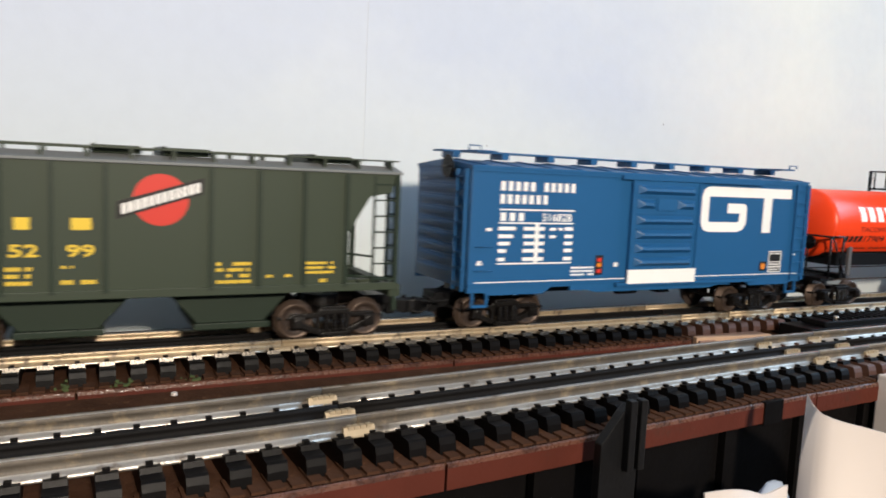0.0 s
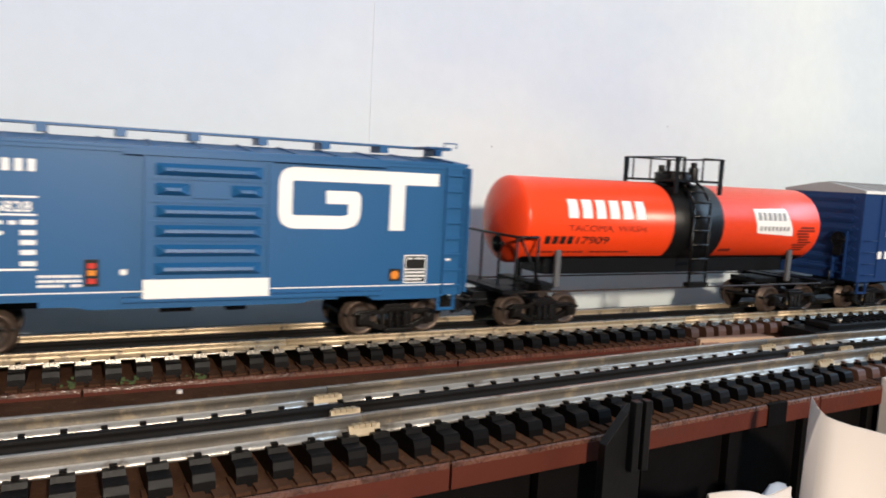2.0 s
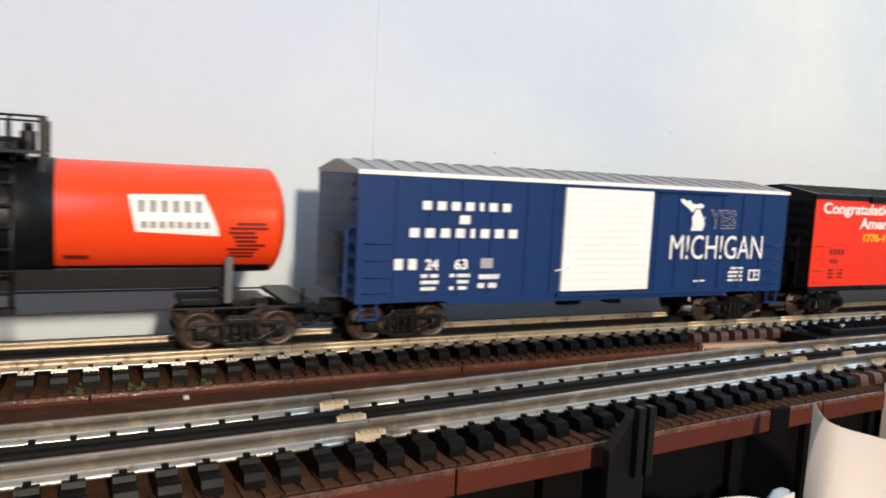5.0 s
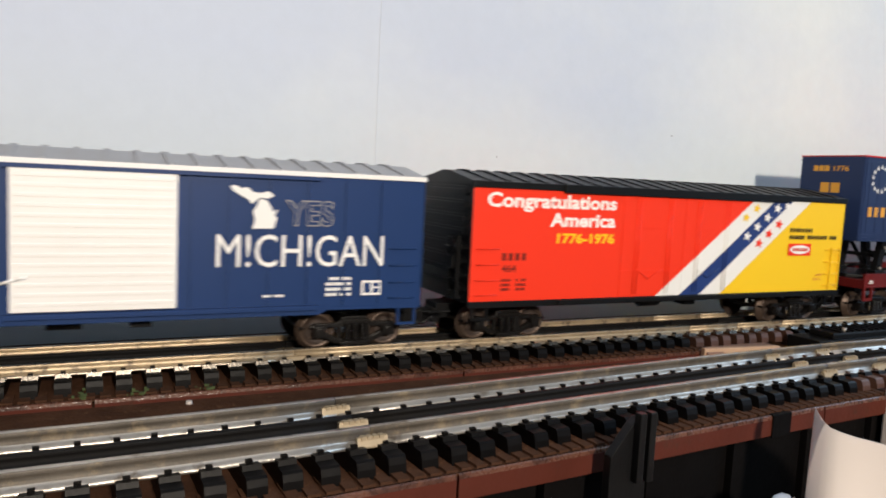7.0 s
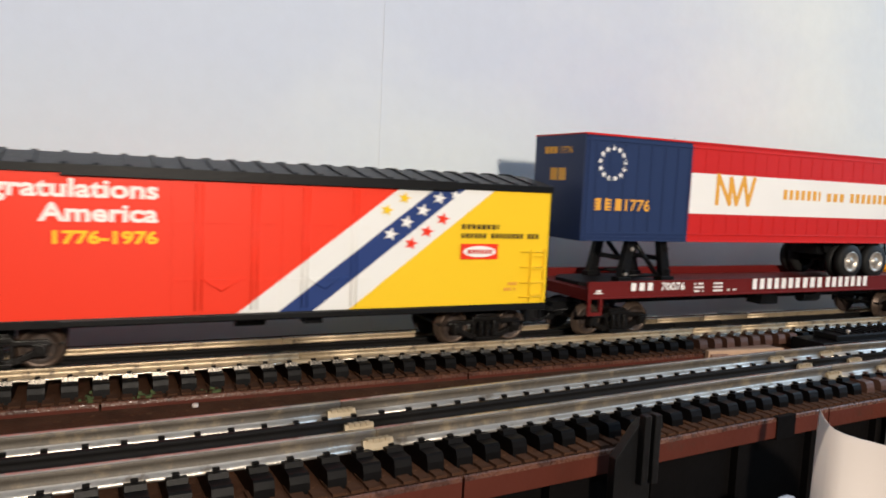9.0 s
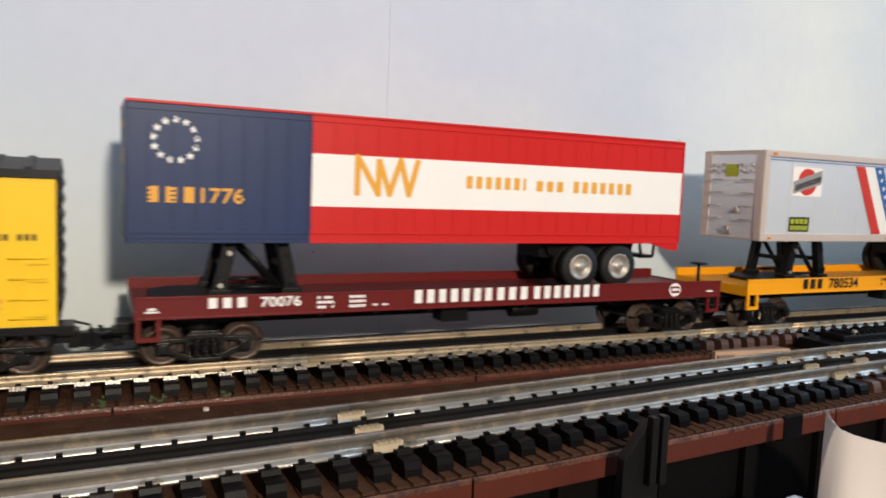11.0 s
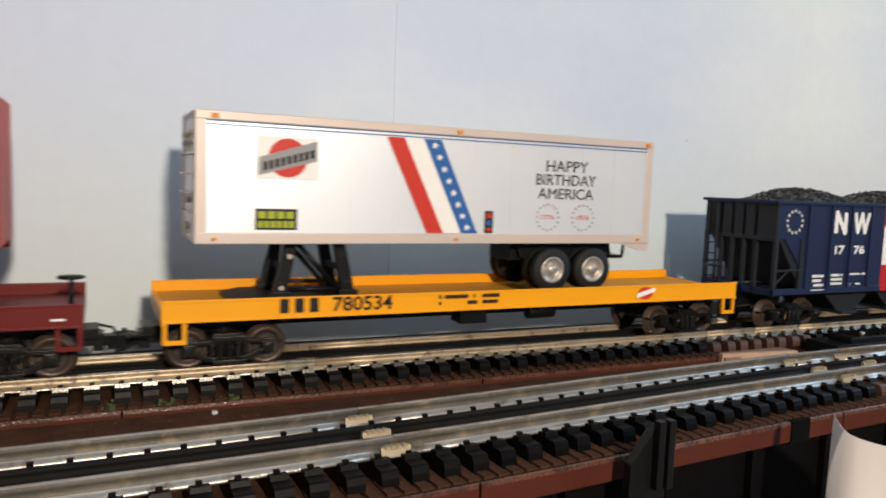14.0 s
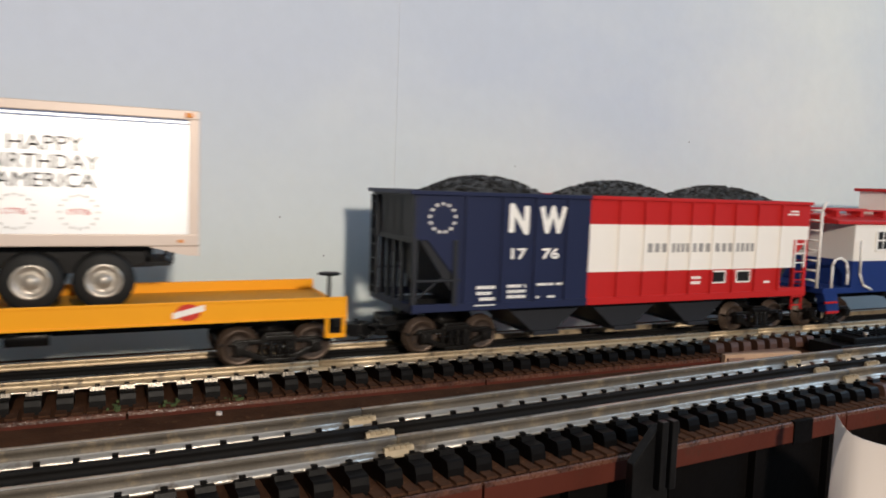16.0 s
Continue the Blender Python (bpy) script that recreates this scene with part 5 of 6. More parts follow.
def flag_trailer(x_front):
    L, W, z0, z1 = 312, 25.4, 57.5, 120.0
    root = trailer("red_white_and_blue_trailer", x_front, L, W, z0, z1, "red white and blue semi-trailer riding on a maroon flatcar", 240, M["tr_red"], M["steel"])
    bm = bmesh.new()
    box(bm, 81, L, -W, W, z0, z1)
    cp("body", bm, M["tr_red"], root, "crimson van body", 0.4)
    bm = bmesh.new()
    box(bm, 0, 81, -W - 0.02, W + 0.02, z0, z1 - 0.5)
    cp("front_panel", bm, M["tr_blue"], root, "dark blue front section", 0.4)
    rects("white_band", [(81.2, L - 0.4, 75.6, 101.2)], -W - 0.02, M["white"], root, "broad white band", 0.2)
    bm = bmesh.new()
    for s in (-1, 1):
        box(bm, 0, L, min(s * W, s * (W + 0.8)), max(s * W, s * (W + 0.8)), z1 - 0.6, z1 + 0.6)
        box(bm, 81, L, min(s * W, s * (W + 0.6)), max(s * W, s * (W + 0.6)), z1 - 3.6, z1 - 2.6)
        box(bm, 81, L, min(s * W, s * (W + 0.7)), max(s * W, s * (W + 0.7)), z0 + 4.6, z0 + 5.4)
        box(bm, 81, L, min(s * W, s * (W + 0.7)), max(s * W, s * (W + 0.7)), z0, z0 + 1)
    box(bm, 0, L, -W, W, z1 - 0.4, z1 + 0.5)
    box(bm, L, L + 0.8, -W - 0.4, W + 0.4, z0, z1)
    cp("trim", bm, M["tr_red"], root, "red roof and edge trim", 0.15)
    bm = bmesh.new()
    for s in (-1, 1):
        for z in (z1 - 3.6, z0 + 4.4, z0 + 0.2, z0 + 2.2):
            box(bm, 0, 81, min(s * W, s * (W + 0.6)), max(s * W, s * (W + 0.6)), z, z + 0.8)
    for x in (0.4, 3.0):
        box(bm, x, x + 0.7, -W - 0.5, -W + 0.1, z0, z1 - 1)
    cp("blue_trim", bm, M["tr_blue"], root)
    # rows of rivets
    bm = bmesh.new()
    for i in range(8):
        for k in range(26):
            x, z = 9 + i * 10.2, 65 + k * 2.0
            box(bm, x - 1.1, x + 1.1, -W - 0.5, -W, z - 0.35, z + 0.35)
    tagged(cp("blue_rivets", bm, M["tr_blue"], root, "rows of dark blue rivets"), kind="stuff")
    bm = bmesh.new()
    for i in range(20):
        for k in range(8):
            for z in (103 + k * 1.7, 64 + k * 1.4):
                x = 93 + i * 10.8
                box(bm, x - 1.0, x + 1.0, -W - 0.4, -W, z - 0.25, z + 0.25)
    tagged(cp("red_rivets", bm, M["tr_red"], root, "rows of red rivets"), kind="stuff")
    y = -W - 0.25
    stars([(20.2 + 9.2 * math.sin(k * 2 * math.pi / 13), 103.6 + 9.0 * math.cos(k * 2 * math.pi / 13)) for k in range(13)], 2.0, y, M["white"], root, "small white star")
    bars("###", 8.8, 28.2, 75.8, 83.0, y, M["gold"], root, "plain gold bars")
    lettering("1776", 31, 50, 75.8, 83.0, y, M["gold"], root, 0.02)
    bm = bmesh.new()
    stroke(bm, [(104, 81.4), (104, 100.6), (115.0, 82.5), (115.0, 100)], 2.9, y)
    stroke(bm, [(115.0, 100), (121.0, 82.5), (126.6, 100), (131.4, 82.5), (136.2, 100.6)], 2.9, y)
    cp("logo", bm, M["gold"], root, "gold angular logo")
    bars("######|", 164, 200.4, 87, 93.6, y, M["gold"], root)
    bars("###", 207.4, 224.8, 86.8, 92.6, y, M["gold"], root)
    bars("#######", 232, 272.8, 86.6, 93.2, y, M["gold"], root)
    lettering("1776", -14, -2, 108.6, 112.8, 0, M["gold"], root, 0.02, end=0.0)
    bm = bmesh.new()
    for k in range(3):
        box(bm, -0.16, 0.02, 1.5 + k * 4.6, 5.3 + k * 4.6, 108.6, 112.8)
    for k in range(2):
        box(bm, -0.16, 0.02, -8 + k * 8.5, -1 + k * 8.5, 92.5, 100.0)
    cp("end_bars", bm, M["gold"], root, "plain gold bars on the front end")
    return root


root, y = flatcar("maroon_flatcar", 1407.6, 340, M["maroon"], M["maroon"], "maroon flatcar with white lettering bars carrying a trailer", 8)
for spec, a, b in (("#######", 130.4, 174.8), ("###", 178.2, 196.8), ("#######", 201.2, 244.8)):
    bars(spec, a, b, 27.2, 34.2, y, M["white"], root, "plain white name bars")
bars("###", 30.4, 46.8, 28.4, 33.2, y, M["white"], root)
lettering("70076", 53.4, 72.2, 28.2, 33.2, y, M["white"], root, 0.02)
small_print(80, 88, 26, 33, 3, y, M["white"], root, 41)
small_print(96, 104, 26, 33, 3, y, M["white"], root, 42)
small_print(108, 119, 26.4, 28.4, 1, y, M["white"], root, 43)
rects("small_print", [(4, 10, 27.2, 27.9), (5.4, 8.6, 28.2, 29.4), (328, 333, 27.4, 28.4)], y, M["white"], root)
poly("emblem", [(302 + 4.4 * math.cos(k * math.pi / 12), 29.5 + 4.2 * math.sin(k * math.pi / 12)) for k in range(24)], y, M["white"], root, "round white emblem")
rects("emblem_bars", [(298.8, 305.2, 27.4, 31.6)], y - 0.14, M["maroon"], root)
rects("emblem_bars", [(299.6, 304.4, 28.9, 30.4)], y - 0.28, M["white"], root)
flag_trailer(1404.3)


def silver_trailer(x_front):
    L, W, z0, z1 = 258, 25.6, 59.0, 120.0
    root = trailer("silver_trailer", x_front, L, W, z0, z1, "silver semi-trailer with beige frame riding on a yellow flatcar", 191.5, M["beige"], M["steel"])
    bm = bmesh.new()
    box(bm, 3, L - 3, -W, W, z0 + 3, z1 - 3)
    box(bm, 0.6, 3, -W + 5, W - 5, z0 + 0.6, z1 - 2.0)
    cp("body", bm, M["silver"], root, "silver sheet sides", 0.2)
    bm = bmesh.new()
    for s in (-1, 1):
        box(bm, 0, L, min(s * W, s * (W + 0.7)), max(s * W, s * (W + 0.7)), z1 - 4.2, z1)
        box(bm, 0, L, min(s * W, s * (W + 0.7)), max(s * W, s * (W + 0.7)), z0, z0 + 5.4)
        for a, b in ((0.0, 5.2), (L - 4.6, L)):
            box(bm, a, b, min(s * (W - 6), s * (W + 0.5)), max(s * (W - 6), s * (W + 0.5)), z0, z1 - 0.2)
    box(bm, 0, L, -W, W, z1 - 0.8, z1 - 0.1)
    box(bm, 0.4, 4, -W, W, z1 - 3, z1)
    box(bm, 0.4, 4, -W, W, z0, z0 + 1.6)
    cp("frame", bm, M["beige"], root, "beige corner posts and rails", 0.5)
    for i in range(1, 11):
        bm = bmesh.new()
        x = 5 + i * (L - 10) / 11
        box(bm, x - 0.35, x + 0.35, -W - 0.25, -W + 0.1, z0 + 5, z1 - 6)
        cp("side_seam", bm, M["silver"], root)
    y = -W - 0.3
    rects("trim_line", [(5.2, L - 4.6, 113.6, 114.1), (5.2, L - 4.6, 115.3, 115.7)], y, M["blue_print"], root, "thin blue trim lines")
    for x, z, h in ((8.5, z1 - 3.2, 2.0), (130, z1 - 3.2, 2.0), (L - 4.5, z1 - 3.2, 2.0), (8.5, z0 + 1.6, 1.4), (130, z0 + 1.6, 1.4), (L - 8, z0 + 1.6, 1.4)):
        bm = bmesh.new()
        box(bm, x - 0.8 * h, x + 0.8 * h, y - 1.3, y, z, z + h)
        cp("marker_light", bm, M["amber"], root, "small amber marker light", 0.3)
    rects("emblem", [(27, 56, 90, 110)], y, M["hop_white"], root, "square emblem with red disc and grey bar")
    poly("emblem_disc", [(41.5 + 9.2 * math.cos(k * math.pi / 18), 100 + 9.2 * math.sin(k * math.pi / 18)) for k in range(36)], y - 0.13, M["red_print"], root)
    poly("emblem_bar", [(28, 91.5), (55.2, 99.0), (55.2, 108.6), (28, 100)], y - 0.26, M["grey_print"], root)
    bm = bmesh.new()
    for k in range(9):
        x = 30 + k * 2.75
        z = 93.6 + (x - 30) * 0.29
        prism(bm, [(x, z), (x + 1.9, z + 0.5), (x + 1.9, z + 4.6), (x, z + 4.1)], y - 0.5, y - 0.36)
    cp("emblem_bars", bm, M["black_print"], root)
    rects("label_plate", [(26.8, 46.2, 65.8, 75.8)], y, M["black_print"], root, "black plate with olive-yellow bars")
    rects("label_bars", [(28 + k * 4.4, 31.4 + k * 4.4, 71.2, 74.6) for k in range(4)] + [(28 + k * 2.9, 30.2 + k * 2.9, 66.8, 70.0) for k in range(6)], y - 0.14, M["sign_yellow"], root)
    zt, zb = 113.2, 64.6
    poly("red_stripe", [(113.4, zb), (122.7, zb), (99.7, zt), (90.4, zt)], y, M["red_print"], root, "slanted red stripe")
    poly("grey_stripe", [(122.7, zb), (132.9, zb), (110.1, zt), (99.7, zt)], y, M["hop_white"], root, "slanted pale stripe")
    poly("blue_stripe", [(132.9, zb), (142.5, zb), (120, zt), (110.1, zt)], y, M["blue_print"], root, "slanted blue stripe with stars")
    stars([(137.7 - 22.7 * (k + 0.5) / 8, zb + (zt - zb) * (k + 0.5) / 8) for k in range(8)], 2.1, y - 0.13, M["white"], root, "small white star", 0.1)
    rects("label_plate", [(146.8, 151.8, 64.8, 76.8)], y, M["black_print"], root, "black plate with coloured dots")
    rects("label_dot", [(148, 150.6, 72.8, 75.6)], y - 0.14, M["red_print"], root)
    rects("label_dot", [(148, 150.6, 68.8, 71.8)], y - 0.14, M["blue_print"], root)
    rects("label_dot", [(148, 150.6, 65.8, 67.8)], y - 0.14, M["red_print"], root)
    lettering("HAPPY", 184, 211.6, 99.6, 105.8, y, M["black_print"], root, 0.0)
    lettering("BIRTHDAY", 177.8, 217.4, 92.0, 98.0, y, M["black_print"], root, 0.0)
    lettering("AMERICA", 179.2, 216.2, 84.2, 90.2, y, M["black_print"], root, 0.0)
    for cx, n in ((186.2, "1776"), (209.8, "1976")):
        bm = bmesh.new()
        for k in range(16):
            a = 2 * math.pi * k / 16
            star(bm, cx + 7.2 * math.sin(a), 73.8 + 7.2 * math.cos(a), 0.8, y)
        cp("star_ring", bm, M["grey_print"], root, "ring of small stars")
        lettering(n, cx - 4.2, cx + 4.2, 72.6, 75.2, y, M["red_print"], root)
    # front end details
    bm = bmesh.new()
    for yy in (-13, 13):
        for z in (73, 82, 91, 100):
            bar(bm, [(0.4, yy - 4, z), (-1.6, yy - 4, z), (-1.6, yy + 4, z), (0.4, yy + 4, z)], 0.45)
    for yy in (-8, 8, -16, 16):
        for z in (110, 106):
            cyl(bm, (-1.0, yy, z), (0.6, yy, z), 1.3, 10)
    cyl(bm, (-1.4, -5, 79), (0.6, -5, 79), 2.0, 12)
    cyl(bm, (-1.4, 2, 66), (0.6, 2, 66), 1.8, 12)
    box(bm, -0.6, 0.6, -1, 5, 62, 64)
    cp("front_fitting", bm, M["steel"], root, "bright grab irons and air fittings")
    bm = bmesh.new()
    box(bm, 0.1, 0.5, -4, 6, 102, 110.5)
    cp("front_plate", bm, M["sign_yellow"], root, "olive plate on the front end")
    return root


root, y = flatcar("yellow_flatcar", 1771.5, 340, M["flat_yellow"], M["deck_yellow"], "amber yellow flatcar with black lettering carrying a trailer", 31)
bars("###", 51.6, 69.8, 26.8, 33.6, y, M["black_print"], root, "plain black bars")
lettering("780534", 76.8, 107.3, 26.6, 33.8, y, M["black_print"], root, 0.015)
small_print(132.8, 155, 26.8, 33.4, 2, y, M["black_print"], root, 51)
small_print(158, 168, 26.8, 33.4, 2, y, M["black_print"], root, 52, 0.5)
poly("emblem", [(267 + 5.4 * math.cos(k * math.pi / 12), 29.6 + 3.8 * math.sin(k * math.pi / 12)) for k in range(24)], y, M["red_print"], root, "small red emblem with white bar")
poly("emblem_bar", [(260.5, 26.8), (273.8, 30.2), (273.8, 33.0), (260.5, 29.6)], y - 0.14, M["hop_white"], root)
silver_trailer(1785.7)

# ---- open hopper with coal ----


def open_hopper(x_front):
    L, W = 285, 31.0
    root = new_car("open_hopper_car", x_front, L, "navy red and white ribbed open hopper car loaded with coal")
    z0, zt, split = 27, 86, 107.5
    end_poly = {0: [(25, z0), (split, z0), (split, zt), (0.5, zt), (0.5, 62), (8, 62), (25, 41)], 1: [(split, z0), (L - 25, z0), (L - 25, 41), (L - 8, 55), (L - 0.5, 62), (L - 0.5, zt), (split, zt)]}
    for k, m in ((0, M["hop_navy"]), (1, M["hop_red"])):
        for s in (-1, 1):
            bm = bmesh.new()
            prism(bm, end_poly[k], s * W, s * (W - 1.2))
            cp("side_sheet", bm, m, root, "navy side sheet" if k == 0 else "red side sheet", 0.2)
    rects("white_band", [(split, L - 14, 43.4, 71.2), (L - 14, L - 0.6, 62.2, 71.2)], -W, M["hop_white"], root, "broad white band", 0.25)
    bm = bmesh.new()
    prism(bm, [(27, z0 + 1), (L - 27, z0 + 1), (L - 4, 62), (L - 4, zt - 4), (4, zt - 4), (4, 62)], -W + 1.3, W - 1.3)
    box(bm, 0, 3, -W, W, 62, zt)
    cp("slope_sheet", bm, M["hop_dark"], root, "dark slate slope sheet and end", 0.2)
    bm = bmesh.new()
    box(bm, L - 3, L, -W, W, 62, zt)
    cp("end_sheet", bm, M["hop_red"], root)
    for m, a, b in ((M["hop_navy"], -2.5, split), (M["hop_red"], split, L + 1.5)):
        for s in (-1, 1):
            bm = bmesh.new()
            box(bm, a, b, min(s * (W - 1.5), s * (W + 1.4)), max(s * (W - 1.5), s * (W + 1.4)), zt - 0.5, zt + 1.6)
            cp("top_chord", bm, m, root, bevel=0.2)
            bm = bmesh.new()
            box(bm, max(a, 0), min(b, L), min(s * (W - 1), s * (W + 0.8)), max(s * (W - 1), s * (W + 0.8)), 24.2, 28.4)
            cp("side_sill", bm, m, root, bevel=0.2)
        bm = bmesh.new()
        lo, hi = (a, a + 3.5) if a < 0 else (b - 3, b)
        box(bm, lo, hi, -W, W, zt - 0.5, zt + 1.6)
        cp("end_rim", bm, m, root, bevel=0.2)
        bm = bmesh.new()
        lo, hi = (0, 5) if a < 0 else (L - 5, L)
        box(bm, lo, hi, -W, W, 23.5, 28)
        cp("end_sill", bm, m, root, bevel=0.2)
    ribs = [(29.6, 0), (51.6, 0), (72.1, 0), (92.4, 0), (128.2, 1), (146.6, 1), (165.5, 1), (182.5, 1), (200.1, 1), (218.2, 1), (237.6, 1), (258.6, 1)]
    for x, k in ribs:
        if k == 0:
            bm = bmesh.new()
            box(bm, x - 1.0, x + 1.0, -W - 1.3, -W + 0.1, 28, zt)
            cp("side_rib", bm, M["hop_navy"], root, bevel=0.2)
        else:
            for a, b, m in ((28, 43.4, "hop_red"), (43.4, 71.2, "hop_white"), (71.2, zt, "hop_red")):
                bm = bmesh.new()
                box(bm, x - 1.0, x + 1.0, -W - 1.3, -W + 0.1, a, b)
                cp("side_rib", bm, M[m], root)
    # front corner frame and end posts
    bm = bmesh.new()
    for yv in (-W + 1, -14, -4, 6, 16, W - 1):
        box(bm, 0, 2.6, yv - 1.2, yv + 1.2, 24, 63 if abs(yv) > 20 else 84)
    for s in (-1, 1):
        box(bm, 0, 27, s * W - 0.8, s * W + 0.8, 40.2, 41.4)
        box(bm, 22.5, 25, s * W - 1, s * W + 1, 27, 62)
    box(bm, -0.6, 1.2, -W, W, 60.5, 63)
    bar(bm, [(0, -W + 2, 28), (20, -W + 2, 44)], 0.7)
    end_ladder(bm, 0, -1, W - 12, W - 3, 27, 84, 7)
    cp("end_frame", bm, M["hop_dark"], root, "dark end posts and braces")
    bm = bmesh.new()
    ladder(bm, L - 12, L - 3, 15, 43.4, -W + 1, 5)
    box(bm, L - 27, L, -W - 0.6, -W + 1, 27.5, 30)
    cp("side_ladder", bm, M["hop_red"], root, "red side ladder")
    bm = bmesh.new()
    ladder(bm, L - 12, L - 3, 43.4, 62.4, -W + 1, 3)
    cp("side_ladder", bm, M["hop_white"], root, "white upper part of the ladder")
    bm = bmesh.new()
    end_ladder(bm, L, 1, -W + 2, -W + 12, 27, 84, 7)
    cp("end_ladder", bm, M["hop_red"], root, "red end ladder")
    for x in (86, 142, 199):
        bm = bmesh.new()
        prism(bm, [(x - 30, 27), (x + 30, 27), (x + 7, 8), (x - 7, 8)], -22, 22)
        box(bm, x - 8.5, x + 8.5, -25, 25, 7, 9.4)
        cp("discharge_bay", bm, M["hop_dark"], root, "dark discharge bay", 0.4)
    bm = bmesh.new()
    box(bm, 4, L - 4, -7, 7, 19, 27)
    cp("centre_sill", bm, M["black"], root, "black centre sill")
    y = -W - 0.05
    stars([(16 + 7.2 * math.sin(k * 2 * math.pi / 13), 73.6 + 7.4 * math.cos(k * 2 * math.pi / 13)) for k in range(13)], 1.3, y, M["white"], root, "small white star")
    bm = bmesh.new()
    stroke(bm, [(56.6, 66.2), (56.6, 80.6), (65.8, 66.6), (65.8, 80.8)], 3.4, y)
    stroke(bm, [(75.4, 80.6), (79, 67), (82.7, 80), (86.4, 67), (90.2, 80.8)], 2.9, y)
    cp("logo", bm, M["white"], root, "white block logo")
    lettering("17", 57, 66.6, 51.4, 57.6, y, M["white"], root, 0.03)
    lettering("76", 76.4, 87.5, 51.4, 57.6, y, M["white"], root, 0.03)
    small_print(37, 48, 28.5, 38, 3, y, M["white"], root, 61, 0.85)
    rects("rule_line", [(35.5, 48, 26.6, 27.2)], y - 0.8, M["white"], root)
    small_print(55.5, 67, 29.3, 38.2, 3, y, M["white"], root, 62, 0.9)
    small_print(74, 91, 36, 38.4, 1, y, M["white"], root, 63)
    small_print(74, 86, 29, 31.2, 1, y, M["white"], root, 64)
    for spec, a, b in (("###", 149.6, 163.5), ("####", 168, 181), ("###", 183.6, 198), ("###", 202.6, 216.5), ("####", 220, 235)):
        bars(spec, a, b, 54.6, 60.0, y - 0.25, M["grey_print"], root, "plain dark name bars")
    for a, b in ((200.7, 212.8), (221.4, 234)):
        rects("label_plate", [(a, b, 34.4, 42.6)], y, M["white"], root, "white framed black plate")
        rects("label_plate", [(a + 1.2, b - 1.2, 35.4, 41.6)], y - 0.14, M["black_print"], root)
    small_print(184, 192, 33.6, 40, 2, y, M["white"], root, 66, 0.95)
    small_print(245, 253, 33, 35.6, 1, y, M["white"], root, 67)
    small_print(262, 274, 78, 82, 2, y, M["white"], root, 68, 0.6)
    return root


open_hopper(2145.6)


def coal_load(x_front):
    bm = bmesh.new()
    rnd = random.Random(11)
    heaps = [(54, 10.4, 34), (146, 10.4, 36), (231, 10.0, 36)]

    def heap(x, y):
        h = 83.5
        for c, a, w in heaps:
            h = max(h, 83.5 + (a + 2.8) * max(0.0, 1 - abs((x - c) / (w + 3)) ** 2.4) * max(0.0, 1 - (y / 31) ** 2) ** 0.6)
        return h
    nx, ny = 90, 18
    grid = [[bm.verts.new((5 + 275 * i / nx, -28.5 + 57 * j / ny, heap(5 + 275 * i / nx, -28.5 + 57 * j / ny) - 2.1 + rnd.uniform(-0.6, 0.6))) for j in range(ny + 1)] for i in range(nx + 1)]
    for i in range(nx):
        for j in range(ny):
            bm.faces.new((grid[i][j], grid[i + 1][j], grid[i + 1][j + 1], grid[i][j + 1]))
    for _ in range(2600):
        x, y = rnd.uniform(6, 279), rnd.uniform(-28, 28)
        z, r = heap(x, y) - 1.8, rnd.uniform(0.5, 1.5)
        vs = [bm.verts.new(Vector((x, y, z)) + Vector((rnd.uniform(0.6, 1.2) * r * a, rnd.uniform(0.6, 1.2) * r * b, rnd.uniform(0.6, 1.2) * r * c))) for a, b, c in ((1, 0, 0), (-1, 0, 0), (0, 1, 0), (0, -1, 0), (0, 0, 1), (0, 0, -1))]
        for a, b, c in ((0, 2, 4), (2, 1, 4), (1, 3, 4), (3, 0, 4), (2, 0, 5), (1, 2, 5), (3, 1, 5), (0, 3, 5)):
            bm.faces.new((vs[a], vs[b], vs[c]))
    bmesh.ops.scale(bm, vec=(0.001,) * 3, verts=bm.verts)
    ob = tagged(part("coal_load", bm, M["coal"]), "black coal heaped in three mounds in the hopper", "coal", kind="stuff")
    CARS.append((ob, x_front))


coal_load(2145.6)

# ---- caboose ----


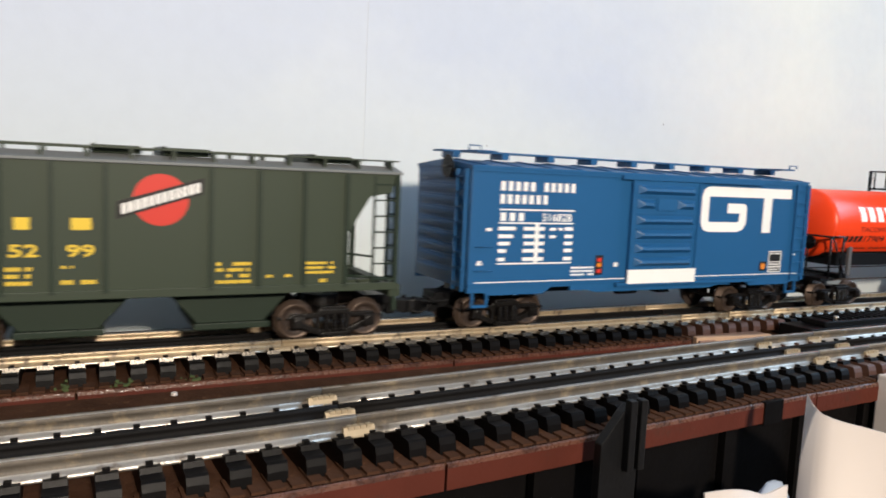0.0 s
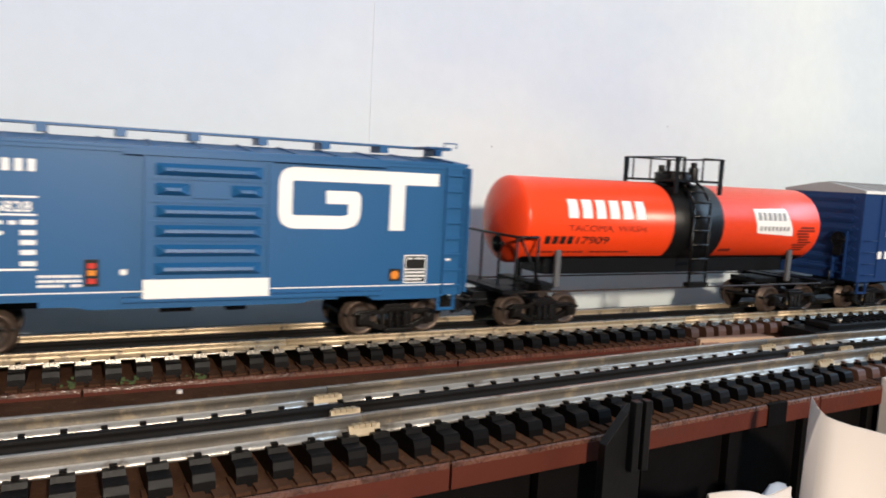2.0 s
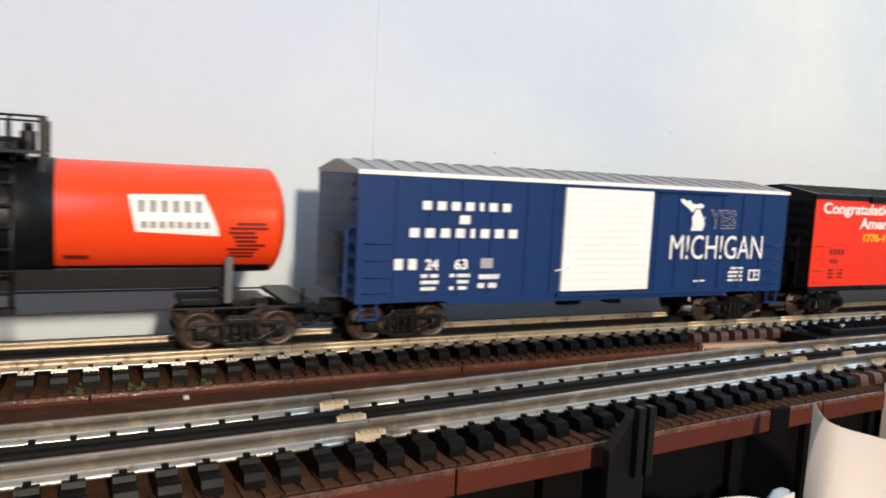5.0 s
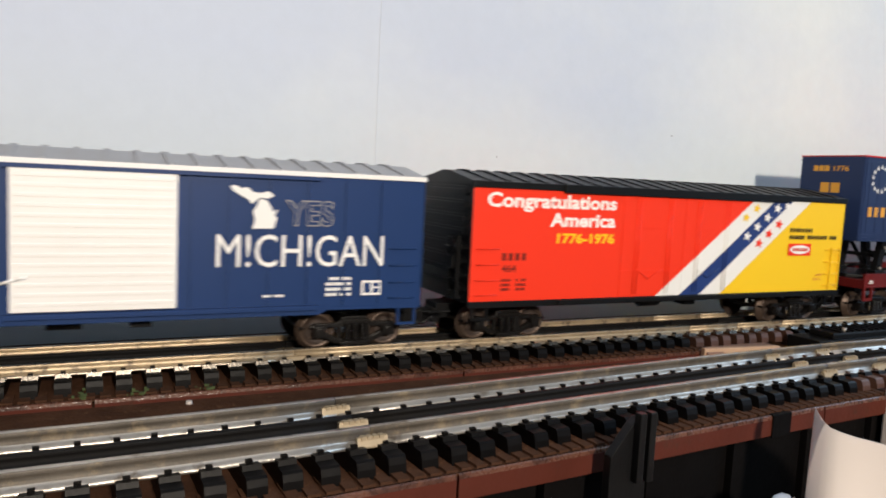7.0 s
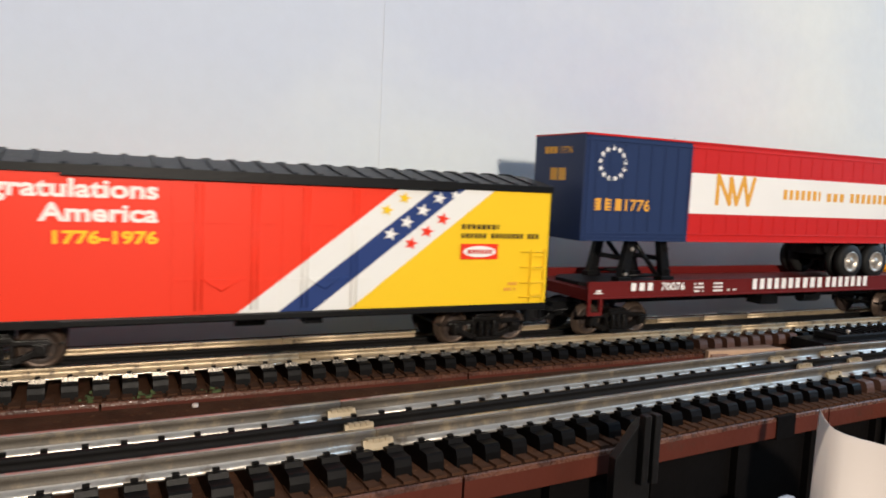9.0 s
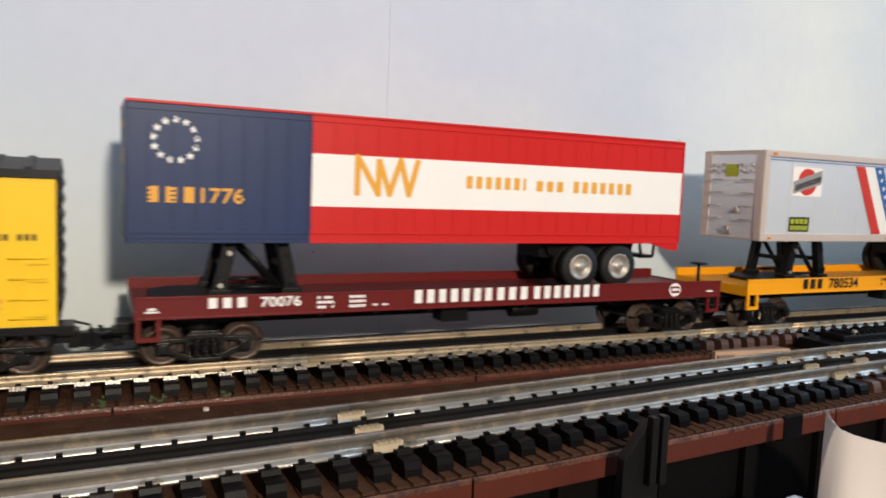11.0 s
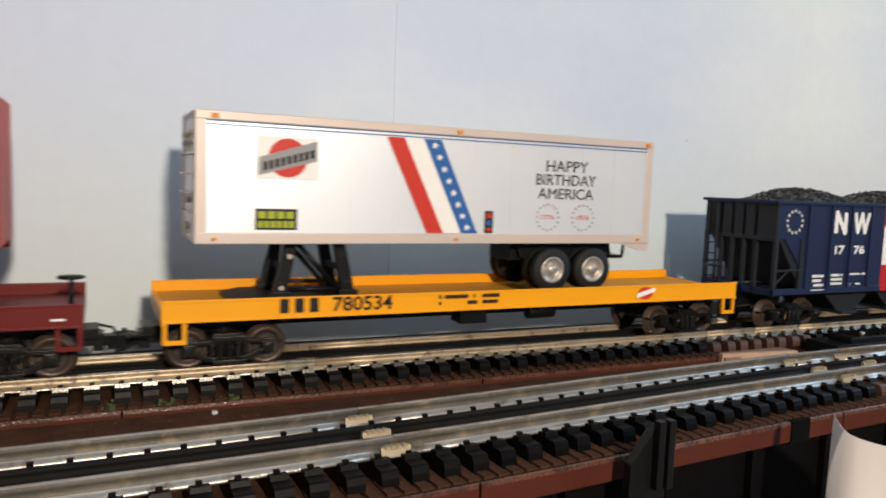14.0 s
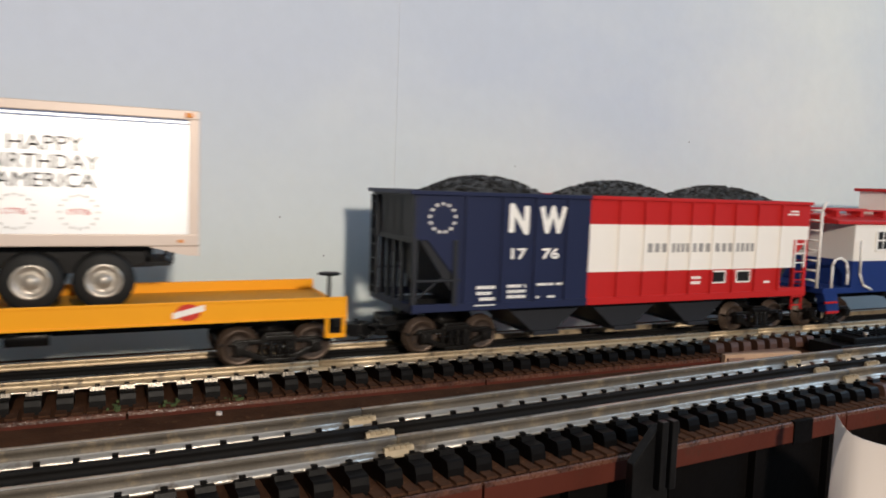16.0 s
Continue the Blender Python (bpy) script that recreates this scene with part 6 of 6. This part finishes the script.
def caboose(x_front):
    L, W = 235, 31.0
    root = new_car("caboose", x_front, L, "red white and blue caboose with end platform ladder")
    root["category"] = "caboose"
    xb = 40
    bm = bmesh.new()
    box(bm, xb, L - xb, -W, W, 24, 46.8)
    cp("lower_body", bm, M["cab_blue"], root, "royal blue lower sides", 0.3)
    bm = bmesh.new()
    box(bm, xb, L - xb, -W + 0.02, W - 0.02, 46.8, 74)
    cp("upper_body", bm, M["hop_white"], root, "white upper sides", 0.3)
    bm = bmesh.new()
    prism(bm, [(-W - 1.5, 73), (-W - 1.5, 75.5), (-18, 79), (18, 79), (W + 1.5, 75.5), (W + 1.5, 73)], 20, L - 20, "yz")
    cp("roof", bm, M["hop_red"], root, "red roof", 0.4)
    bm = bmesh.new()
    for y in (-20, 20):
        box(bm, 24, L - 24, y - 4, y + 4, 82, 83)
        for i in range(8):
            x = 30 + i * (L - 60) / 7
            box(bm, x - 1.5, x + 1.5, y - 4, y + 4, 77, 82)
    cp("running_board", bm, M["hop_red"], root, "red roof walk")
    bm = bmesh.new()
    box(bm, 118, L - 58, -24, 24, 78, 97)
    cp("cupola", bm, M["hop_white"], root, "white cupola", 0.4)
    bm = bmesh.new()
    box(bm, 115, L - 55, -27, 27, 97, 99.5)
    cp("cupola_roof", bm, M["hop_red"], root, "red cupola roof", 0.4)
    for x in (62, 112, 158):
        bm = bmesh.new()
        box(bm, x, x + 14, -W - 0.9, -W + 0.1, 54, 69)
        win = cp("window", bm, M["white"], root, "white framed window", 0.2)
        for a, b in ((1.6, 6.4), (7.6, 12.4)):
            for z in (55.4, 62.2):
                bm = bmesh.new()
                box(bm, x + a, x + b, -W - 1.0, -W - 0.85, z, z + 5.6)
                cp("pane", bm, M["black_print"], win, "dark glass pane")
    for e in (0, 1):
        s = -1 if e == 0 else 1
        x0 = 12 if e == 0 else L - 12
        bm = bmesh.new()
        box(bm, min(x0, x0 - s * 30), max(x0, x0 - s * 30), -W, W, 24, 28)
        for yv in (-1, 1):
            prism(bm, [(x0, 27), (x0 - s * 14, 27), (x0 - s * 18, 11), (x0 - s * 6, 11)], yv * W, yv * (W - 7))
        cp("end_platform", bm, M["cab_blue"], root, "blue end platform with steps", 0.3)
        bm = bmesh.new()
        for yv in (-1, 1):
            box(bm, min(x0 - s * 4, x0 - s * 16), max(x0 - s * 4, x0 - s * 16), min(yv * W, yv * (W + 1.2)), max(yv * W, yv * (W + 1.2)), 10.5, 12)
            box(bm, min(x0 - s * 2, x0 - s * 14), max(x0 - s * 2, x0 - s * 14), min(yv * W, yv * (W + 1.2)), max(yv * W, yv * (W + 1.2)), 17.5, 18.8)
        cp("step_edge", bm, M["hop_red"], root, "red step edges")
        bm = bmesh.new()
        for yv in (-28, -16):
            bar(bm, [(x0 + s * 3, yv, 28), (x0 + s * 3, yv, 82), (x0 - s, yv, 88)], 1.0)
        for k in range(8):
            bar(bm, [(x0 + s * 3, -28, 33 + k * 7), (x0 + s * 3, -16, 33 + k * 7)], 0.8)
        cp("ladder", bm, M["hop_white"], root, "white end ladder")
        for yv in (-W + 1, W - 1):
            bm = bmesh.new()
            bar(bm, [(x0 - s * 9, yv, 28), (x0 - s * 9, yv, 44), (x0 - s * 11, yv, 48), (x0 - s * 17, yv, 49), (x0 - s * 23, yv, 46), (x0 - s * 25, yv, 38), (x0 - s * 25, yv, 30)], 0.9)
            cp("handrail", bm, M["hop_white"], root, "white curved handrail")
    bm = bmesh.new()
    bar(bm, [(46, -W - 1.5, 62), (46, -W - 1.5, 38), (50, -W - 1.5, 30), (60, -W - 1.5, 26)], 0.8)
    cp("handrail", bm, M["hop_white"], root, "white curved handrail")
    underframe(root, L, 23, M["black"])
    return root


caboose(2437.0)

# ---- things around the track ----


def bridge_bent():
    """Black slotted bridge post standing before the near girder."""
    root = tagged(new("bridge_post"), "black plastic bridge post with a slotted bar", "bridge post")
    bm = bmesh.new()
    prism(bm, [(171, -95), (188, -95), (188, 2), (183, 3.6), (180, 1), (171, -10)], -167, -163)
    cp("gusset", bm, M["black"], root, "black gusset plate", 0.4)
    for a, b in ((180.6, 183.6), (185.4, 188.4)):
        bm = bmesh.new()
        box(bm, a, b, -170.5, -167, -20, 6)
        cp("slot_bar", bm, M["black"], root, "glossy black upright", 0.4)
    bm = bmesh.new()
    box(bm, 167, 192, -172, -160, -96, -88)
    cp("foot", bm, M["black"], root, "", 0.4)
    root.matrix_basis = pose(-0.0046, 0.0027, 0)
    return root


bridge_bent()

# girder panels below the near track
gp = tagged(new("girder_wall"), "black panelled girder side below the near track", "girder", kind="structure")
for i in range(13):
    xa = -0.22 + i * 0.052
    bm = bmesh.new()
    box(bm, 1.0, 50.5, -34.2, -32.6, -93, -21)
    box(bm, 0.2, 2.6, -36.5, -32.6, -93, -20.6)
    shared("girder_panel", mesh_of("girder_panel", (bmesh.ops.scale(bm, vec=(0.001,) * 3, verts=bm.verts), bm)[1], M["girder"]), gp, on_line(front_line, xa))


def curled_card():
    """Cream card rolled upright before the girder."""
    bm = bmesh.new()
    prof = [(265.5, -178, 3.0), (262, -183, 1.3), (259.6, -187, 0.2), (258.8, -190, -0.8), (260.4, -193.5, -1.7), (264, -197, -2.7), (268, -200, -3.5), (273, -205, -4.6), (279, -212, -6), (283, -222, -8), (285, -234, -10)]
    outer, inner = [], []
    for x, y, zt in prof:
        outer.append((bm.verts.new((x, y, zt)), bm.verts.new((x - 2, y, -95))))
        inner.append((bm.verts.new((x + 0.6, y + 0.7, zt)), bm.verts.new((x - 1.4, y + 0.7, -95))))
    for a, b in zip(range(len(prof) - 1), range(1, len(prof))):
        for q in (outer, inner):
            f = bm.faces.new((q[a][0], q[b][0], q[b][1], q[a][1]))
            f.smooth = True
        bm.faces.new((outer[a][0], inner[a][0], inner[b][0], outer[b][0]))
    bm.faces.new((outer[0][0], outer[0][1], inner[0][1], inner[0][0]))
    tagged(cp("curled_card", bm, M["paper"], None), "curled cream card standing beside the bridge", "card").matrix_basis = pose(-0.0061, 0.0025, 0)


curled_card()


def folded_card():
    """Low cream card standing in front of the girder."""
    bm = bmesh.new()
    prof = [(188 + i * 4.5, -201 - 3.5 * math.sin(i * 0.5), -16.5 - 0.55 * i + 2.2 * math.sin(i * 0.62)) for i in range(11)]
    v = [(bm.verts.new(p), bm.verts.new((p[0], p[1] - 2, -95)), bm.verts.new((p[0], p[1] + 0.7, p[2])), bm.verts.new((p[0], p[1] - 1.3, -95))) for p in prof]
    for a, b in zip(v, v[1:]):
        bm.faces.new((a[0], b[0], b[1], a[1])).smooth = True
        bm.faces.new((a[2], b[2], b[3], a[3])).smooth = True
        bm.faces.new((a[0], b[0], b[2], a[2]))
    tagged(cp("folded_card", bm, M["paper"], None), "low cream card standing below the bridge", "card").matrix_basis = pose(-0.0049, 0.0039, 0)


folded_card()
M["bluegrey"] = node_mat("blue_grey_plastic", (0.30, 0.36, 0.46), 0.4, 0, 0.1, 30)
bm = bmesh.new()
bmesh.ops.create_uvsphere(bm, u_segments=28, v_segments=16, radius=1.0)
for v in bm.verts:
    n = noise.noise(v.co * 2.2) * 0.16 + noise.noise(v.co * 5.0) * 0.07
    v.co = Vector((241.7 + v.co.x * (20 + 20 * n), -177.6 + v.co.y * (9 + 9 * n), max(-95.0, -95 + v.co.z * (66 + 14 * n))))
for f in bm.faces:
    f.smooth = True
tagged(cp("plastic_bag", bm, M["bluegrey"], None), "crumpled pale blue-grey plastic bag below the bridge", "bag")

M["plank"] = node_mat("pinkish_brown_board", (0.24, 0.14, 0.10), 0.6, 0, 0.2, 80, 0.3)
bm = bmesh.new()
box(bm, -29, 29, -1.8, 1.8, -14.4, -8.6)
ob = tagged(cp("wood_strip", bm, M["wood"], None, "", 0.4), "bare pale wood strip beside the train track", "wood strip")
ob.matrix_basis = pose(0.366, -0.045, 0, 0, 0, -7)
bm = bmesh.new()
box(bm, 338, 402, -45, -31.5, -14.4, -10.6)
tagged(cp("wood_plate", bm, M["plank"], None, "", 0.4), "thin pinkish wooden board beneath the brown ties", "wood board")


def turnout_machine():
    root = tagged(new("switch_machine"), "black plastic track switch machine with ribbed cover", "switch machine")
    bm = bmesh.new()
    box(bm, 424, 560, -56, -32, -14.4, -6)
    cp("base", bm, M["black"], root, "", 0.6)
    bm = bmesh.new()
    box(bm, 440, 545, -54, -36, -6, -2)
    cp("cover", bm, M["black"], root, "glossy black cover", 1.0)
    for i in range(14):
        bm = bmesh.new()
        x = 450 + i * 6.6
        box(bm, x - 1.2, x + 1.2, -53, -37, -2.2, -0.8)
        cp("rib", bm, M["black"], root)
    bm = bmesh.new()
    cyl(bm, (456, -50, -2), (456, -50, 0.4), 1.6, 10)
    cp("screw", bm, M["steel"], root, "bright screw")


turnout_machine()
bm = bmesh.new()
box(bm, 361, 415, -171, -140, -95, -7)
tagged(cp("cream_box", bm, M["paper"], None, "", 1.0), "small cream box at the end of the near bridge", "box")

# small bits of lichen and a screw head on the shelf
bm = bmesh.new()
rnd = random.Random(8)
for cx, cz in ((0.0, 0), (24, 0), (52, 0)):
    for _ in range(9):
        x, y, z = cx + rnd.gauss(-6, 2.2), -35 + rnd.gauss(0, 1.6), -11 + abs(rnd.gauss(0, 1.0))
        r = rnd.uniform(0.4, 1.0)
        box(bm, x - r, x + r, y - r, y + r, z - r, z + r * 0.8)
M["moss"] = node_mat("moss", (0.045, 0.065, 0.018), 0.9, 0, 0.4, 300, 0.5)
tagged(cp("moss_tuft", bm, M["moss"], None), "small tufts of green moss between the ties", "moss", kind="stuff")
bm = bmesh.new()
cyl(bm, (36.9, -44.2, -14.5), (36.9, -44.2, -13.2), 1.5, 12, 1.2)
tagged(cp("screw_head", bm, M["paper"], None), "small pale screw head on the shelf", "screw")

# ---- movement ----
TRAVEL = (
    (0.0, 0.0),
    (0.5, -67.2),
    (1.0, -133.4),
    (1.5, -198.7),
    (2.0, -263.5),
    (2.5, -325.8),
    (3.0, -387.9),
    (3.5, -449.9),
    (4.0, -513.6),
    (4.5, -578.1),
    (5.0, -643.9),
    (5.5, -710.4),
    (6.0, -777.1),
    (6.5, -843.3),
    (7.0, -908.8),
    (7.5, -974.0),
    (8.0, -1036.8),
    (8.5, -1096.9),
    (9.0, -1156.5),
    (9.5, -1217.2),
    (10.0, -1278.2),
    (10.5, -1339.0),
    (11.0, -1399.0),
    (11.5, -1458.0),
    (12.0, -1516.0),
    (12.5, -1574.4),
    (13.0, -1634.7),
    (13.5, -1694.5),
    (14.0, -1755.7),
    (14.5, -1816.1),
    (15.0, -1876.6),
    (15.5, -1941.4),
    (16.0, -2013.4),
)


def travel(t):
    for (t0, s0), (t1, s1) in zip(TRAVEL, TRAVEL[1:]):
        if t <= t1:
            return s0 + (s1 - s0) * (t - t0) / (t1 - t0)
    return TRAVEL[-1][1]


SLACK = {"maroon_flatcar": (11.5, 2.0, -6.2), "red_white_and_blue_trailer": (11.5, 2.0, -6.2)}


def motions():
    for root, x in CARS:
        # the couplers behind the maroon flatcar run out as the train slows
        t0, span, slip = SLACK.get(root.name, (0.0, 1.0, 0.0))
        walk(root, [(t, pose((x + s + slip * min(max((t - t0) / span, 0.0), 1.0)) * 0.001, 0, 0)) for t, s in TRAVEL])
    steps = [i / 10 for i in range(161)]
    for w, e, x in WHEELS:
        walk(w, [(t, pose(e, 0, WHEEL_R, 0, math.degrees(travel(t) * 0.001 / WHEEL_R) + x * 7 % 360, 0)) for t in steps])


motions()
